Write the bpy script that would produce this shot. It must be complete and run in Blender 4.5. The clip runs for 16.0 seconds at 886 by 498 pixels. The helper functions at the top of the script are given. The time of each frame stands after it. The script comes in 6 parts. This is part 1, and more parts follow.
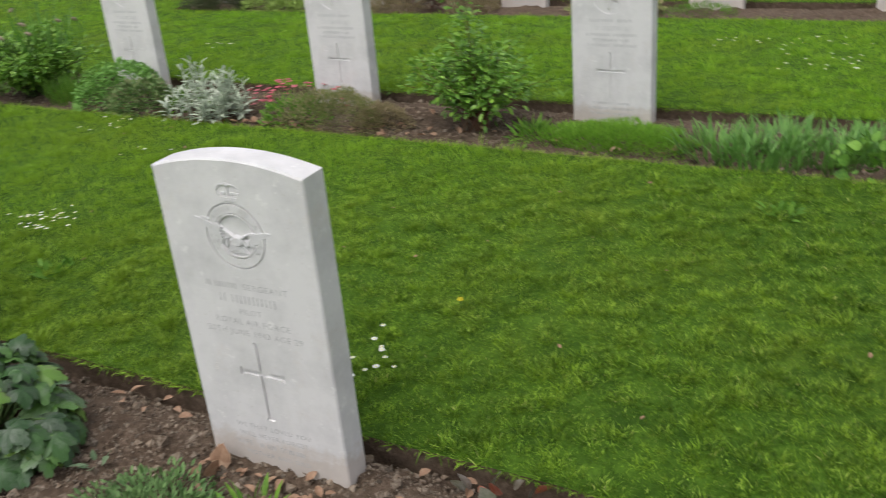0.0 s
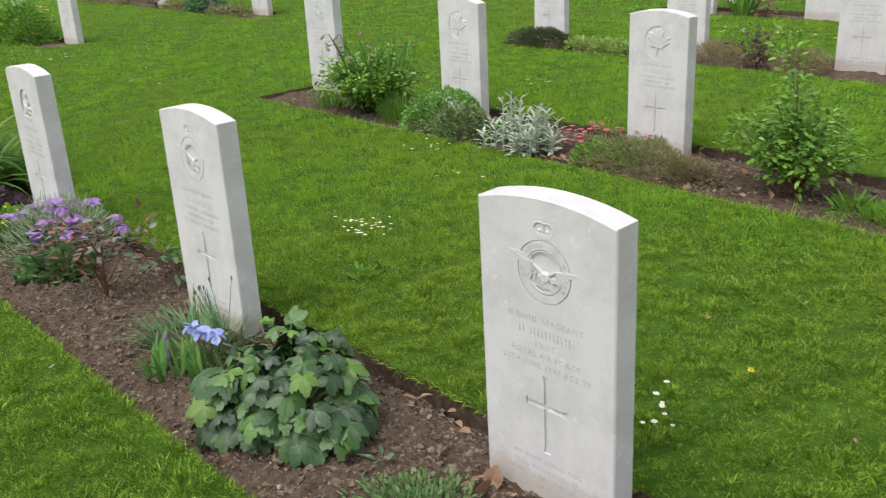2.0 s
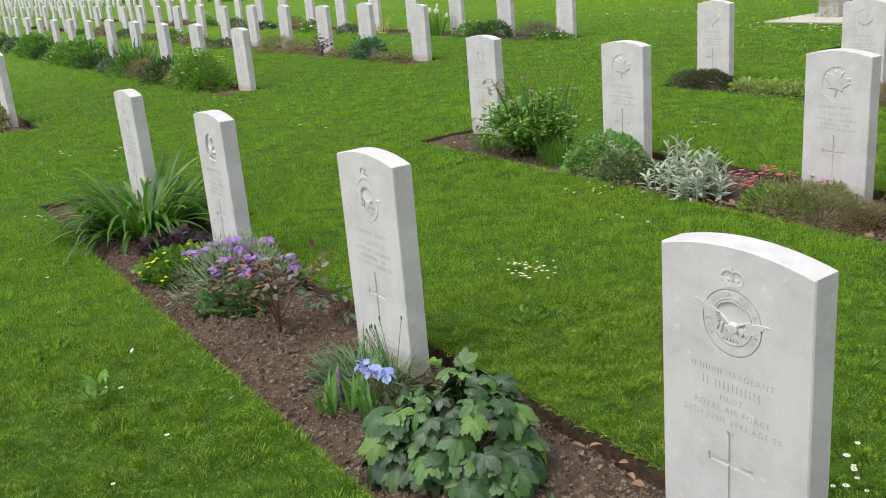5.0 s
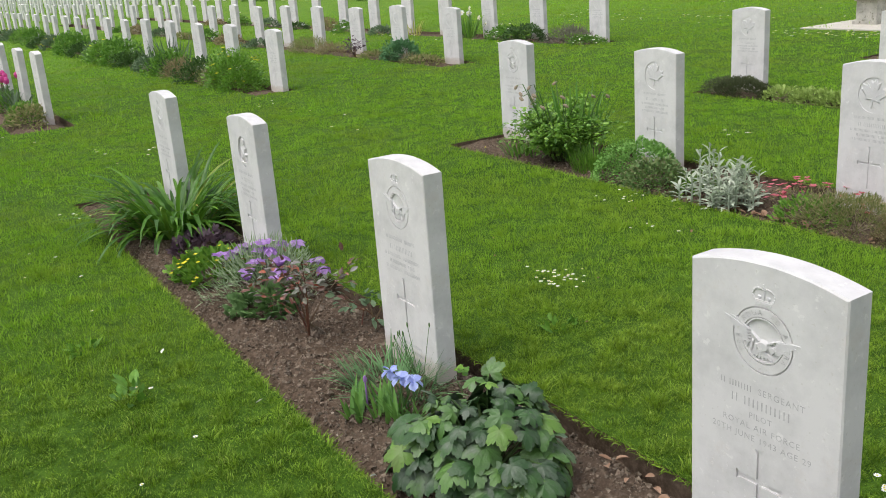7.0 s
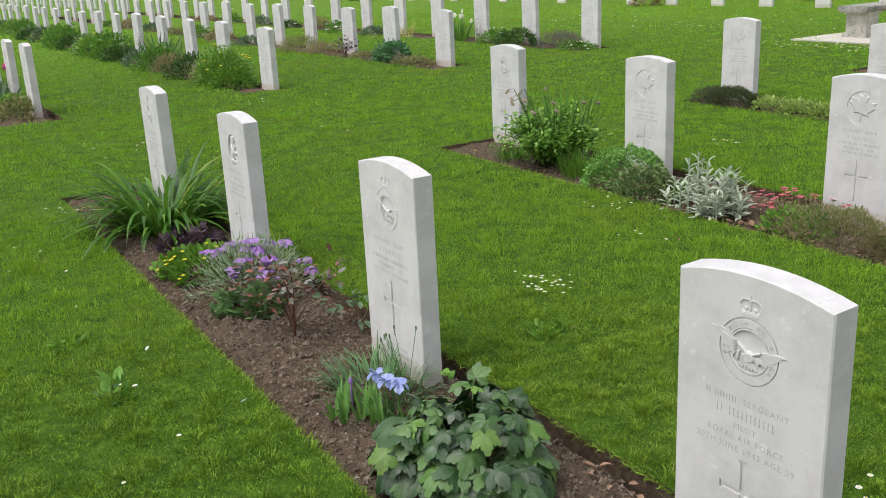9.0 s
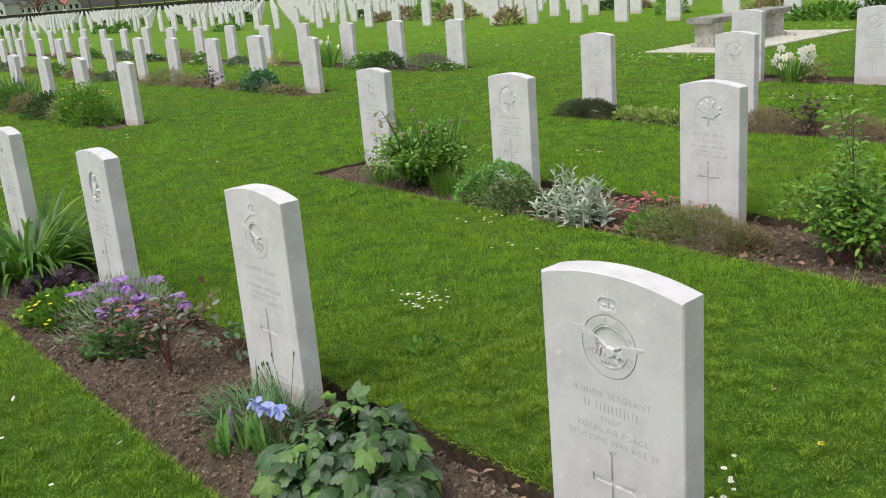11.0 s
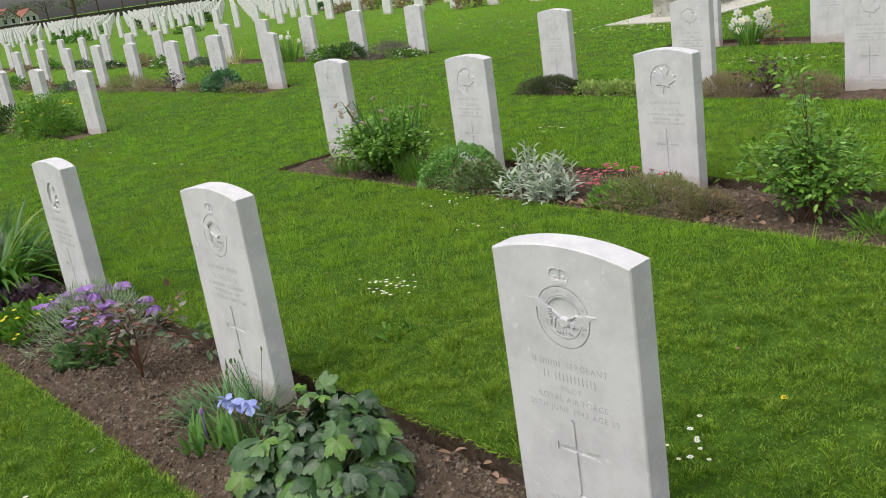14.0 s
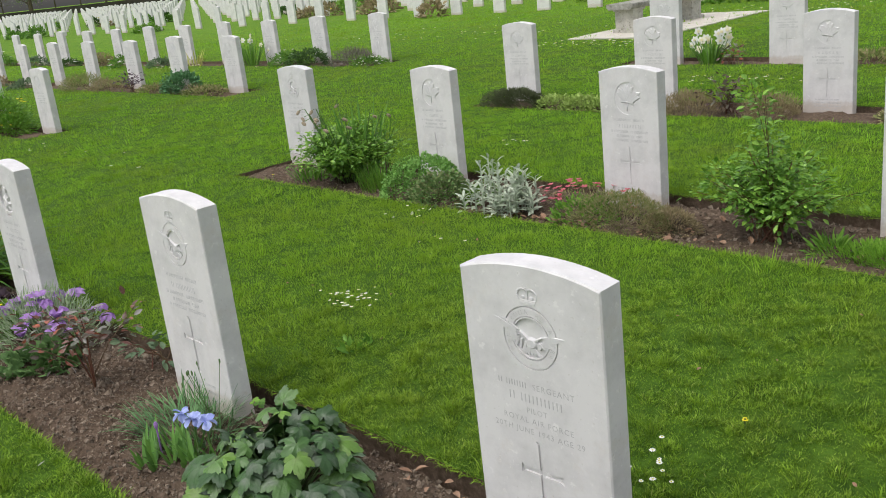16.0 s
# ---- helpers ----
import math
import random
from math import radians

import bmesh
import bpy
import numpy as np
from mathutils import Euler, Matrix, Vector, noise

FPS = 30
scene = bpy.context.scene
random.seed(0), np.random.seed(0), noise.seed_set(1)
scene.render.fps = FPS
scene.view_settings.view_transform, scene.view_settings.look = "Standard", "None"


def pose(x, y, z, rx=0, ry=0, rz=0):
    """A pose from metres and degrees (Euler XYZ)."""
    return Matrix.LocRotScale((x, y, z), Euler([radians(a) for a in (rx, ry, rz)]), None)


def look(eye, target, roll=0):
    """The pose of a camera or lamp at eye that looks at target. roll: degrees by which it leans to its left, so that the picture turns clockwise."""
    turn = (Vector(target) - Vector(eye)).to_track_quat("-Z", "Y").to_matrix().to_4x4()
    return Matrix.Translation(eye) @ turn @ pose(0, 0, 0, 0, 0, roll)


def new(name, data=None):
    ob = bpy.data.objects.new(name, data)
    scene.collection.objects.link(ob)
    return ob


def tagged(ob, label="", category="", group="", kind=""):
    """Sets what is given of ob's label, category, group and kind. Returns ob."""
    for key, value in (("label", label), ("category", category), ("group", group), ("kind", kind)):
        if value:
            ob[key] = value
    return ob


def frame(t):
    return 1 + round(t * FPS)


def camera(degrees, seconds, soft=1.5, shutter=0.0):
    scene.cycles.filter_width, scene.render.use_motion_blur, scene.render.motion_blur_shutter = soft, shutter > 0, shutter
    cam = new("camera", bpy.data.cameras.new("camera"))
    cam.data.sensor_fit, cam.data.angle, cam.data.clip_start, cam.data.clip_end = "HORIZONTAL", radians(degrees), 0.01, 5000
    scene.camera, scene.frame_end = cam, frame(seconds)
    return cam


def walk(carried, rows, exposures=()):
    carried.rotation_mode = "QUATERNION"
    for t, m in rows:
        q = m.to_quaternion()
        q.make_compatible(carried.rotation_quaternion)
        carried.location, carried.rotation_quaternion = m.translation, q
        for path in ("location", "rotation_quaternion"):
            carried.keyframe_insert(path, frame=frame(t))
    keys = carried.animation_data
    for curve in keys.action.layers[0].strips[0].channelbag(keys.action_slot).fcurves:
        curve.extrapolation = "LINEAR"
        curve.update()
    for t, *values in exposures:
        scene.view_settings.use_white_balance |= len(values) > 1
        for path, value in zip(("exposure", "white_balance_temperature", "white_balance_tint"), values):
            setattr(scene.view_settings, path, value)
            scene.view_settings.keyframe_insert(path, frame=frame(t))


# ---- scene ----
cam = camera(51.36, 16.0, soft=0.75, shutter=0.4)
PATH = [
    (0, (1.242, -1.304, 1.314), (0.331, 0.273, 0.488), -5.0),
    (0.5, (1.223, -1.34, 1.322), (0.134, 0.143, 0.537), -2.6),
    (1, (1.241, -1.353, 1.32), (-0.009, 0.009, 0.555), -3.8),
    (1.5, (1.258, -1.361, 1.332), (-0.075, -0.069, 0.587), -3.7),
    (2, (1.232, -1.38, 1.358), (-0.165, -0.14, 0.645), -3.0),
    (2.5, (1.213, -1.396, 1.36), (-0.25, -0.21, 0.688), -4.2),
    (3, (1.213, -1.407, 1.364), (-0.324, -0.3, 0.724), -5.5),
    (3.5, (1.228, -1.404, 1.371), (-0.329, -0.314, 0.747), -6.1),
    (4, (1.22, -1.406, 1.365), (-0.333, -0.302, 0.756), -5.7),
    (4.5, (1.186, -1.426, 1.36), (-0.393, -0.362, 0.745), -5.0),
    (4.7, (1.181, -1.43, 1.361), (-0.417, -0.393, 0.75), -5.1),
    (7, (1.177, -1.43, 1.386), (-0.47, -0.467, 0.787), -4.4),
    (7.5, (1.174, -1.421, 1.375), (-0.479, -0.463, 0.782), -4.7),
    (8, (1.172, -1.431, 1.393), (-0.45, -0.425, 0.795), -2.8),
    (8.2, (1.17, -1.432, 1.391), (-0.455, -0.434, 0.791), -2.3),
    (10.3, (1.22, -1.435, 1.392), (-0.407, -0.429, 0.806), -5.4),
    (10.5, (1.238, -1.415, 1.387), (-0.337, -0.326, 0.81), -6.0),
    (11, (1.227, -1.421, 1.384), (-0.269, -0.22, 0.82), -4.7),
    (11.5, (1.213, -1.418, 1.38), (-0.275, -0.212, 0.805), -5.5),
    (12, (1.201, -1.42, 1.386), (-0.305, -0.237, 0.809), -5.0),
    (12.5, (1.199, -1.428, 1.385), (-0.322, -0.267, 0.802), -4.9),
    (13, (1.22, -1.431, 1.375), (-0.322, -0.302, 0.783), -5.8),
    (13.5, (1.263, -1.392, 1.378), (-0.251, -0.226, 0.787), -6.6),
    (14, (1.281, -1.382, 1.369), (-0.182, -0.156, 0.773), -8.5),
    (14.5, (1.255, -1.369, 1.371), (-0.178, -0.117, 0.759), -7.5),
    (15, (1.245, -1.388, 1.384), (-0.174, -0.118, 0.77), -5.3),
    (15.5, (1.252, -1.378, 1.389), (-0.169, -0.101, 0.798), -6.6),
    (16, (1.241, -1.374, 1.384), (-0.161, -0.077, 0.793), -6.4),
]
walk(cam, [(t, look(eye, target, roll)) for t, eye, target, roll in PATH],
     exposures=[(0, -0.02), (0.5, 0.09), (1.5, 0.18), (3.5, 0.12), (8.2, 0.10), (10.5, 0.04), (14, 0.0), (16, 0.02)])


# ---- light: bright overcast spring day ----
world = bpy.data.worlds.new("overcast_sky")
scene.world = world
world.use_nodes = True
wn, wl = world.node_tree.nodes, world.node_tree.links
sky = wn.new("ShaderNodeTexSky")
sky.sky_type = 'NISHITA'
sky.sun_disc = False
sky.sun_elevation, sky.sun_rotation = radians(65), radians(190)
sky.air_density, sky.dust_density, sky.ozone_density = 1.0, 4.0, 1.0
cloud = wn.new("ShaderNodeHueSaturation")
cloud.inputs["Saturation"].default_value = 0.30
wl.new(sky.outputs["Color"], cloud.inputs["Color"])
wl.new(cloud.outputs["Color"], wn["Background"].inputs["Color"])
wn["Background"].inputs["Strength"].default_value = 0.19
sun = new("sun", bpy.data.lights.new("sun", "SUN"))
sun.data.energy, sun.data.angle, sun.data.color = 0.9, radians(50), (1.0, 0.98, 0.95)
sun.matrix_world = look((0, 0, 30), (3, 14, -2))


# ---- materials ----
def material(name, base, rough=0.8, spec=0.3):
    m = bpy.data.materials.new(name)
    m.use_nodes = True
    b = m.node_tree.nodes["Principled BSDF"]
    b.inputs["Base Color"].default_value = (*base, 1)
    b.inputs["Roughness"].default_value = rough
    b.inputs["Specular IOR Level"].default_value = spec
    return m


def ramp(m, source, stops):
    r = m.node_tree.nodes.new("ShaderNodeValToRGB")
    while len(r.color_ramp.elements) < len(stops):
        r.color_ramp.elements.new(0.5)
    for e, (p, c) in zip(r.color_ramp.elements, stops):
        e.position, e.color = p, (*c, 1)
    m.node_tree.links.new(source, r.inputs["Fac"])
    return r.outputs["Color"]


def noise_tex(m, scale, detail=4.0, rough=0.6, coord="Object"):
    n, l = m.node_tree.nodes, m.node_tree.links
    t = n.new("ShaderNodeTexNoise")
    t.inputs["Scale"].default_value, t.inputs["Detail"].default_value, t.inputs["Roughness"].default_value = scale, detail, rough
    c = n.new("ShaderNodeTexCoord")
    l.new(c.outputs[coord], t.inputs["Vector"])
    return t.outputs["Fac"]


def mix(m, fac, a, b, mode="MIX"):
    x = m.node_tree.nodes.new("ShaderNodeMix")
    x.data_type, x.blend_type = "RGBA", mode
    for sock, v in ((x.inputs[0], fac), (x.inputs[6], a), (x.inputs[7], b)):
        if isinstance(v, (int, float)):
            sock.default_value = v
        elif isinstance(v, tuple):
            sock.default_value = (*v, 1)
        else:
            m.node_tree.links.new(v, sock)
    return x.outputs[2]


def paint(m, colour):
    m.node_tree.links.new(colour, m.node_tree.nodes["Principled BSDF"].inputs["Base Color"])
    return m


def bump(m, height, strength=0.3, distance=0.01):
    b = m.node_tree.nodes.new("ShaderNodeBump")
    b.inputs["Strength"].default_value, b.inputs["Distance"].default_value = strength, distance
    m.node_tree.links.new(height, b.inputs["Height"])
    m.node_tree.links.new(b.outputs["Normal"], m.node_tree.nodes["Principled BSDF"].inputs["Normal"])
    return m


GREY3 = lambda v: (v, v, v)


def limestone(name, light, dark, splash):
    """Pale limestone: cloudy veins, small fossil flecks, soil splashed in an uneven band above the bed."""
    m = material(name, light, 0.75, 0.25)
    n, l = m.node_tree.nodes, m.node_tree.links
    base = ramp(m, noise_tex(m, 5, 7, 0.7), [(0.36, dark), (0.56, light)])
    veins = ramp(m, noise_tex(m, 30, 7, 0.7), [(0.588, GREY3(0.0)), (0.64, GREY3(0.6))])
    base = mix(m, veins, base, (0.84, 0.83, 0.83))
    warm = ramp(m, noise_tex(m, 3.2, 9, 0.8), [(0.54, GREY3(0.0)), (0.68, GREY3(0.6))])
    base = mix(m, warm, base, (0.62, 0.57, 0.53))
    flecks = ramp(m, noise_tex(m, 90, 3, 0.5), [(0.64, GREY3(0.0)), (0.72, GREY3(0.4))])
    base = mix(m, flecks, base, (0.52, 0.50, 0.46))
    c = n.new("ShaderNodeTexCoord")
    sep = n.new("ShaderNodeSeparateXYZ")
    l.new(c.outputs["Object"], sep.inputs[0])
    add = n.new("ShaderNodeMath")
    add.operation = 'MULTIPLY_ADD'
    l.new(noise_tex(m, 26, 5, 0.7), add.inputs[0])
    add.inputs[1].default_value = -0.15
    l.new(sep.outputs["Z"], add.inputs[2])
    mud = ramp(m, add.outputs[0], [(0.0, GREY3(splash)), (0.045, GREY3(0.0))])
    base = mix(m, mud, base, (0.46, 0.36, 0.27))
    obj = n.new("ShaderNodeObjectInfo")
    tone = ramp(m, obj.outputs["Random"], [(0.0, (1.0, 0.985, 0.965)), (1.0, (0.94, 0.935, 0.93))])
    base = mix(m, 1.0, base, tone, "MULTIPLY")
    return bump(paint(m, base), noise_tex(m, 160, 4, 0.6), 0.12, 0.002)


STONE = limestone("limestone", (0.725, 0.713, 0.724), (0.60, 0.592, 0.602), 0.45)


def leafy(name, stops, rough=0.55, spec=0.35, through_light=0.25, grain=40):
    """Leaf surface whose tone differs from leaf to leaf."""
    m = material(name, stops[0][1], rough, spec)
    n, l = m.node_tree.nodes, m.node_tree.links
    geo = n.new("ShaderNodeNewGeometry")
    col = ramp(m, geo.outputs["Random Per Island"], stops)
    col = mix(m, ramp(m, noise_tex(m, grain, 3), [(0.35, GREY3(0.0)), (0.7, GREY3(0.35))]), col, tuple(min(1, v * 1.5 + 0.01) for v in stops[-1][1]))
    paint(m, col)
    if through_light:
        t = n.new("ShaderNodeBsdfTranslucent")
        l.new(col, t.inputs["Color"])
        mx = n.new("ShaderNodeMixShader")
        mx.inputs[0].default_value = through_light
        l.new(n["Principled BSDF"].outputs[0], mx.inputs[1])
        l.new(t.outputs[0], mx.inputs[2])
        l.new(mx.outputs[0], n["Material Output"].inputs["Surface"])
    return m


def tri(a, b, c):
    return [(0.0, a), (0.5, b), (1.0, c)]


def pale_patch(m, most):
    """How far the sward is paler: a ragged stretch between the first two rows."""
    n, l = m.node_tree.nodes, m.node_tree.links
    c, far = n.new("ShaderNodeTexCoord"), n.new("ShaderNodeVectorMath")
    far.operation = 'DISTANCE'
    l.new(c.outputs["Object"], far.inputs[0])
    far.inputs[1].default_value = (-2.6, 1.25, 0.0)
    ragged = n.new("ShaderNodeMath")
    ragged.operation = 'MULTIPLY_ADD'
    l.new(noise_tex(m, 1.6, 5, 0.65), ragged.inputs[0])
    ragged.inputs[1].default_value = 2.4
    l.new(far.outputs["Value"], ragged.inputs[2])
    reach = n.new("ShaderNodeMapRange")
    reach.inputs["From Min"].default_value, reach.inputs["From Max"].default_value = 2.2, 5.2
    reach.inputs["To Min"].default_value, reach.inputs["To Max"].default_value = most, 0.0
    l.new(ragged.outputs[0], reach.inputs["Value"])
    return reach.outputs["Result"]


def turf(name, dark, mid, pale):
    m = material(name, mid, 0.9, 0.15)
    g = ramp(m, noise_tex(m, 60, 6, 0.75), [(0.3, dark), (0.5, mid), (0.75, pale)])
    drift = ramp(m, noise_tex(m, 0.9, 5, 0.65), [(0.47, GREY3(0.0)), (0.70, GREY3(0.5))])
    g = mix(m, drift, g, (0.21, 0.28, 0.030))
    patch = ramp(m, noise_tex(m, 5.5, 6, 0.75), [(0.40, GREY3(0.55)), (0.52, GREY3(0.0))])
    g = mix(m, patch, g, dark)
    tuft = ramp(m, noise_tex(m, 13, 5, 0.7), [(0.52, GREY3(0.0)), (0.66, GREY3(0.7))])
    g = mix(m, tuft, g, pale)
    dark_spots = ramp(m, noise_tex(m, 8, 6, 0.75), [(0.38, GREY3(0.8)), (0.48, GREY3(0.0))])
    g = mix(m, dark_spots, g, dark)
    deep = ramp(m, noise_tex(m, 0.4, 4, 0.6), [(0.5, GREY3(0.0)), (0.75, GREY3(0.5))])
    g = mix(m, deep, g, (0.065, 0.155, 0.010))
    # Near the first rows the sheet is darkened: shade between blades, put into colour.
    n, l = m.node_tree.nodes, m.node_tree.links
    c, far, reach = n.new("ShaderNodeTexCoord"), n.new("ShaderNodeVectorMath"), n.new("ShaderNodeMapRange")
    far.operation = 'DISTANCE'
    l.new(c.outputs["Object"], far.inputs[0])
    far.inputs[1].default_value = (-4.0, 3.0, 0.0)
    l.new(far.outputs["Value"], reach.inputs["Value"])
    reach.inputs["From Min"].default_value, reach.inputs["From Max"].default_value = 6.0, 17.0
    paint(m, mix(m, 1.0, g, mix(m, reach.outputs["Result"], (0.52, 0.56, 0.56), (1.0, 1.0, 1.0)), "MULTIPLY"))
    return bump(m, noise_tex(m, 90, 6, 0.8), 0.6, 0.02)


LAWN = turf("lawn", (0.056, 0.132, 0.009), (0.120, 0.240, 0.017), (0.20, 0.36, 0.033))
def grass_leaf(name, stops, gap_shade=0.0):
    """Blades whose tone differs one by one and in drifts across the lawn."""
    m = leafy(name, stops, 0.6, 0.25, 0.0, 1.2)
    n, l = m.node_tree.nodes, m.node_tree.links
    # deep scales dark noise below: shade of gaps between tufts put into colour.
    deep = 0.35 + 0.65 * gap_shade
    geo = n.new("ShaderNodeNewGeometry")
    col = ramp(m, geo.outputs["Random Per Island"], stops)
    col = mix(m, ramp(m, noise_tex(m, 0.9, 5, 0.65), [(0.46, GREY3(0.0)), (0.68, GREY3(0.7))]), col, (0.27, 0.33, 0.034))
    col = mix(m, ramp(m, noise_tex(m, 2.7, 4, 0.6), [(0.50, GREY3(0.0)), (0.70, GREY3(0.28))]), col, (0.060, 0.150, 0.010))
    col = mix(m, ramp(m, noise_tex(m, 11, 5, 0.7), [(0.50, GREY3(0.0)), (0.60, GREY3(0.75))]), col, (0.30, 0.48, 0.036))
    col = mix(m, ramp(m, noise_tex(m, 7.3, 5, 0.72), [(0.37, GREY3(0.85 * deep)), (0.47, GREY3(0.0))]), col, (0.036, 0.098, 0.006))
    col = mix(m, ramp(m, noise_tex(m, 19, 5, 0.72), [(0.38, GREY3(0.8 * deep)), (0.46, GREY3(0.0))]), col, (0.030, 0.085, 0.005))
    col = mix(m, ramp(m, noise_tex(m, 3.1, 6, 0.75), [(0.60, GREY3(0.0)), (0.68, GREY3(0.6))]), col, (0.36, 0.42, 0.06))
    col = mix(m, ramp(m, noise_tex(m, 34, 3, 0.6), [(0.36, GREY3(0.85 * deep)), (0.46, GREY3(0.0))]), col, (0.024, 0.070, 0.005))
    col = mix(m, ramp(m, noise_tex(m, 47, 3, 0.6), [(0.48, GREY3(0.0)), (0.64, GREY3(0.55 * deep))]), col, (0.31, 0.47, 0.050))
    col = mix(m, gap_shade, col, (0.95, 0.96, 0.93), "MULTIPLY")
    col = mix(m, pale_patch(m, 0.6), col, (0.27, 0.43, 0.036))
    paint(m, col)
    t = n.new("ShaderNodeBsdfTranslucent")
    l.new(col, t.inputs["Color"])
    mx = n.new("ShaderNodeMixShader")
    mx.inputs[0].default_value = 0.22
    l.new(n["Principled BSDF"].outputs[0], mx.inputs[1])
    l.new(t.outputs[0], mx.inputs[2])
    l.new(mx.outputs[0], n["Material Output"].inputs["Surface"])
    return m


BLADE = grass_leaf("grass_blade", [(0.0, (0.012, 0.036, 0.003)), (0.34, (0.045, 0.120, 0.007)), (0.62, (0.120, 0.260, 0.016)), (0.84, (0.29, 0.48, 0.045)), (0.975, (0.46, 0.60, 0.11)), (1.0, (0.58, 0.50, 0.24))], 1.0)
# Far blades are paler, with less of that shade in their colour.
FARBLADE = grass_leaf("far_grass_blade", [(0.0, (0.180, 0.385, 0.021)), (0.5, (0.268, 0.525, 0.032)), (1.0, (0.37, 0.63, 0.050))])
SOIL = material("soil", (0.11, 0.075, 0.055), 0.95, 0.15)
g = ramp(SOIL, noise_tex(SOIL, 38, 8, 0.75), [(0.30, (0.036, 0.025, 0.017)), (0.5, (0.115, 0.080, 0.056)), (0.70, (0.23, 0.172, 0.126))])
dry = ramp(SOIL, noise_tex(SOIL, 4, 4, 0.6), [(0.42, GREY3(0.0)), (0.7, GREY3(0.55))])
paint(SOIL, mix(SOIL, dry, g, (0.155, 0.115, 0.085)))
bump(SOIL, noise_tex(SOIL, 120, 6, 0.8), 0.8, 0.012)
CLOD = leafy("clod", [(0.0, (0.036, 0.025, 0.017)), (0.6, (0.115, 0.080, 0.056)), (0.99, (0.20, 0.150, 0.108)), (1.0, (0.36, 0.31, 0.25))], 0.95, 0.1, 0, 90)


# ---- helpers for building ----
class Shape:
    """Collects vertices and faces of one mesh."""

    def __init__(self):
        self.v, self.f, self.n = [], [], 0

    def add(self, verts, faces, m=None):
        verts = np.asarray(verts, float)
        if m is not None:
            a = np.array(m)
            verts = verts @ a[:3, :3].T + a[:3, 3]
        self.v.append(verts)
        by_size = {}
        for f in faces:
            by_size.setdefault(len(f), []).append(f)
        for group in by_size.values():
            self.f.append(np.asarray(group, np.int64) + self.n)
        self.n += len(verts)

    def swarm(self, verts, faces, frames, places):
        """Many copies of a small form: frames (N, 3, 3) with scale in them, places (N, 3)."""
        base = np.asarray(verts, float)
        out = np.einsum("kj,nij->nki", base, frames) + np.asarray(places)[:, None, :]
        k, count = len(base), len(places)
        self.v.append(out.reshape(-1, 3))
        by_size = {}
        for f in faces:
            by_size.setdefault(len(f), []).append(f)
        step = (np.arange(count) * k)[:, None, None]
        for group in by_size.values():
            self.f.append((np.asarray(group)[None] + step).reshape(-1, len(group[0])) + self.n)
        self.n += k * count

    def mesh(self, name, mat, smooth=False):
        me = bpy.data.meshes.new(name)
        v = np.concatenate(self.v).astype(np.float32)
        me.vertices.add(len(v))
        me.vertices.foreach_set("co", v.ravel())
        loops = np.concatenate([f.ravel() for f in self.f]).astype(np.int32)
        sizes = np.concatenate([np.full(len(f), f.shape[1]) for f in self.f]).astype(np.int32)
        me.loops.add(len(loops))
        me.loops.foreach_set("vertex_index", loops)
        me.polygons.add(len(sizes))
        me.polygons.foreach_set("loop_start", np.concatenate([[0], np.cumsum(sizes)[:-1]]).astype(np.int32))
        me.polygons.foreach_set("loop_total", sizes)
        me.polygons.foreach_set("use_smooth", np.full(len(sizes), smooth))
        for one in (mat if isinstance(mat, (list, tuple)) else [mat]):
            me.materials.append(one)
        me.update(calc_edges=True)
        me.validate()
        return me


def part(name, shape, mat, parent, label="", smooth=False):
    ob = new(name, shape if isinstance(shape, bpy.types.Mesh) else shape.mesh(name, mat, smooth))
    ob.parent = parent
    if label:
        tagged(ob, label)
    return ob


def thing(name, label, category, at=(0, 0, 0), group="", kind="", turn=0.0):
    ob = new(name)
    ob.empty_display_size = 0.05
    ob.matrix_world = pose(*at, 0, 0, turn)
    return tagged(ob, label, category, group, kind)


def box(shape, x0, x1, y0, y1, z0, z1):
    v = [(x, y, z) for x in (x0, x1) for y in (y0, y1) for z in (z0, z1)]
    shape.add(v, [(0, 1, 3, 2), (4, 6, 7, 5), (0, 4, 5, 1), (2, 3, 7, 6), (0, 2, 6, 4), (1, 5, 7, 3)])


# ---- ground: one sheet, with the planted beds cut into it ----
LAWN_Z = 0.014
BEDS = [(-5.194, 4.32, -0.505, 0.170), (-4.846, 5.28, 2.195, 2.957), (-5.088, 5.76, 5.052, 5.673), (-5.254, 6.24, 7.768, 8.301),
        (-38.0, -8.979, -0.4, 0.219), (-38.0, -9.319, 2.316, 2.818), (-38.0, -9.476, 4.985, 5.556), (-38.0, -9.586, 7.598, 8.199)]


def in_bed(x, y, grow=0.0):
    return any(a - grow < x < b + grow and c - grow < y < d + grow for a, b, c, d in BEDS)


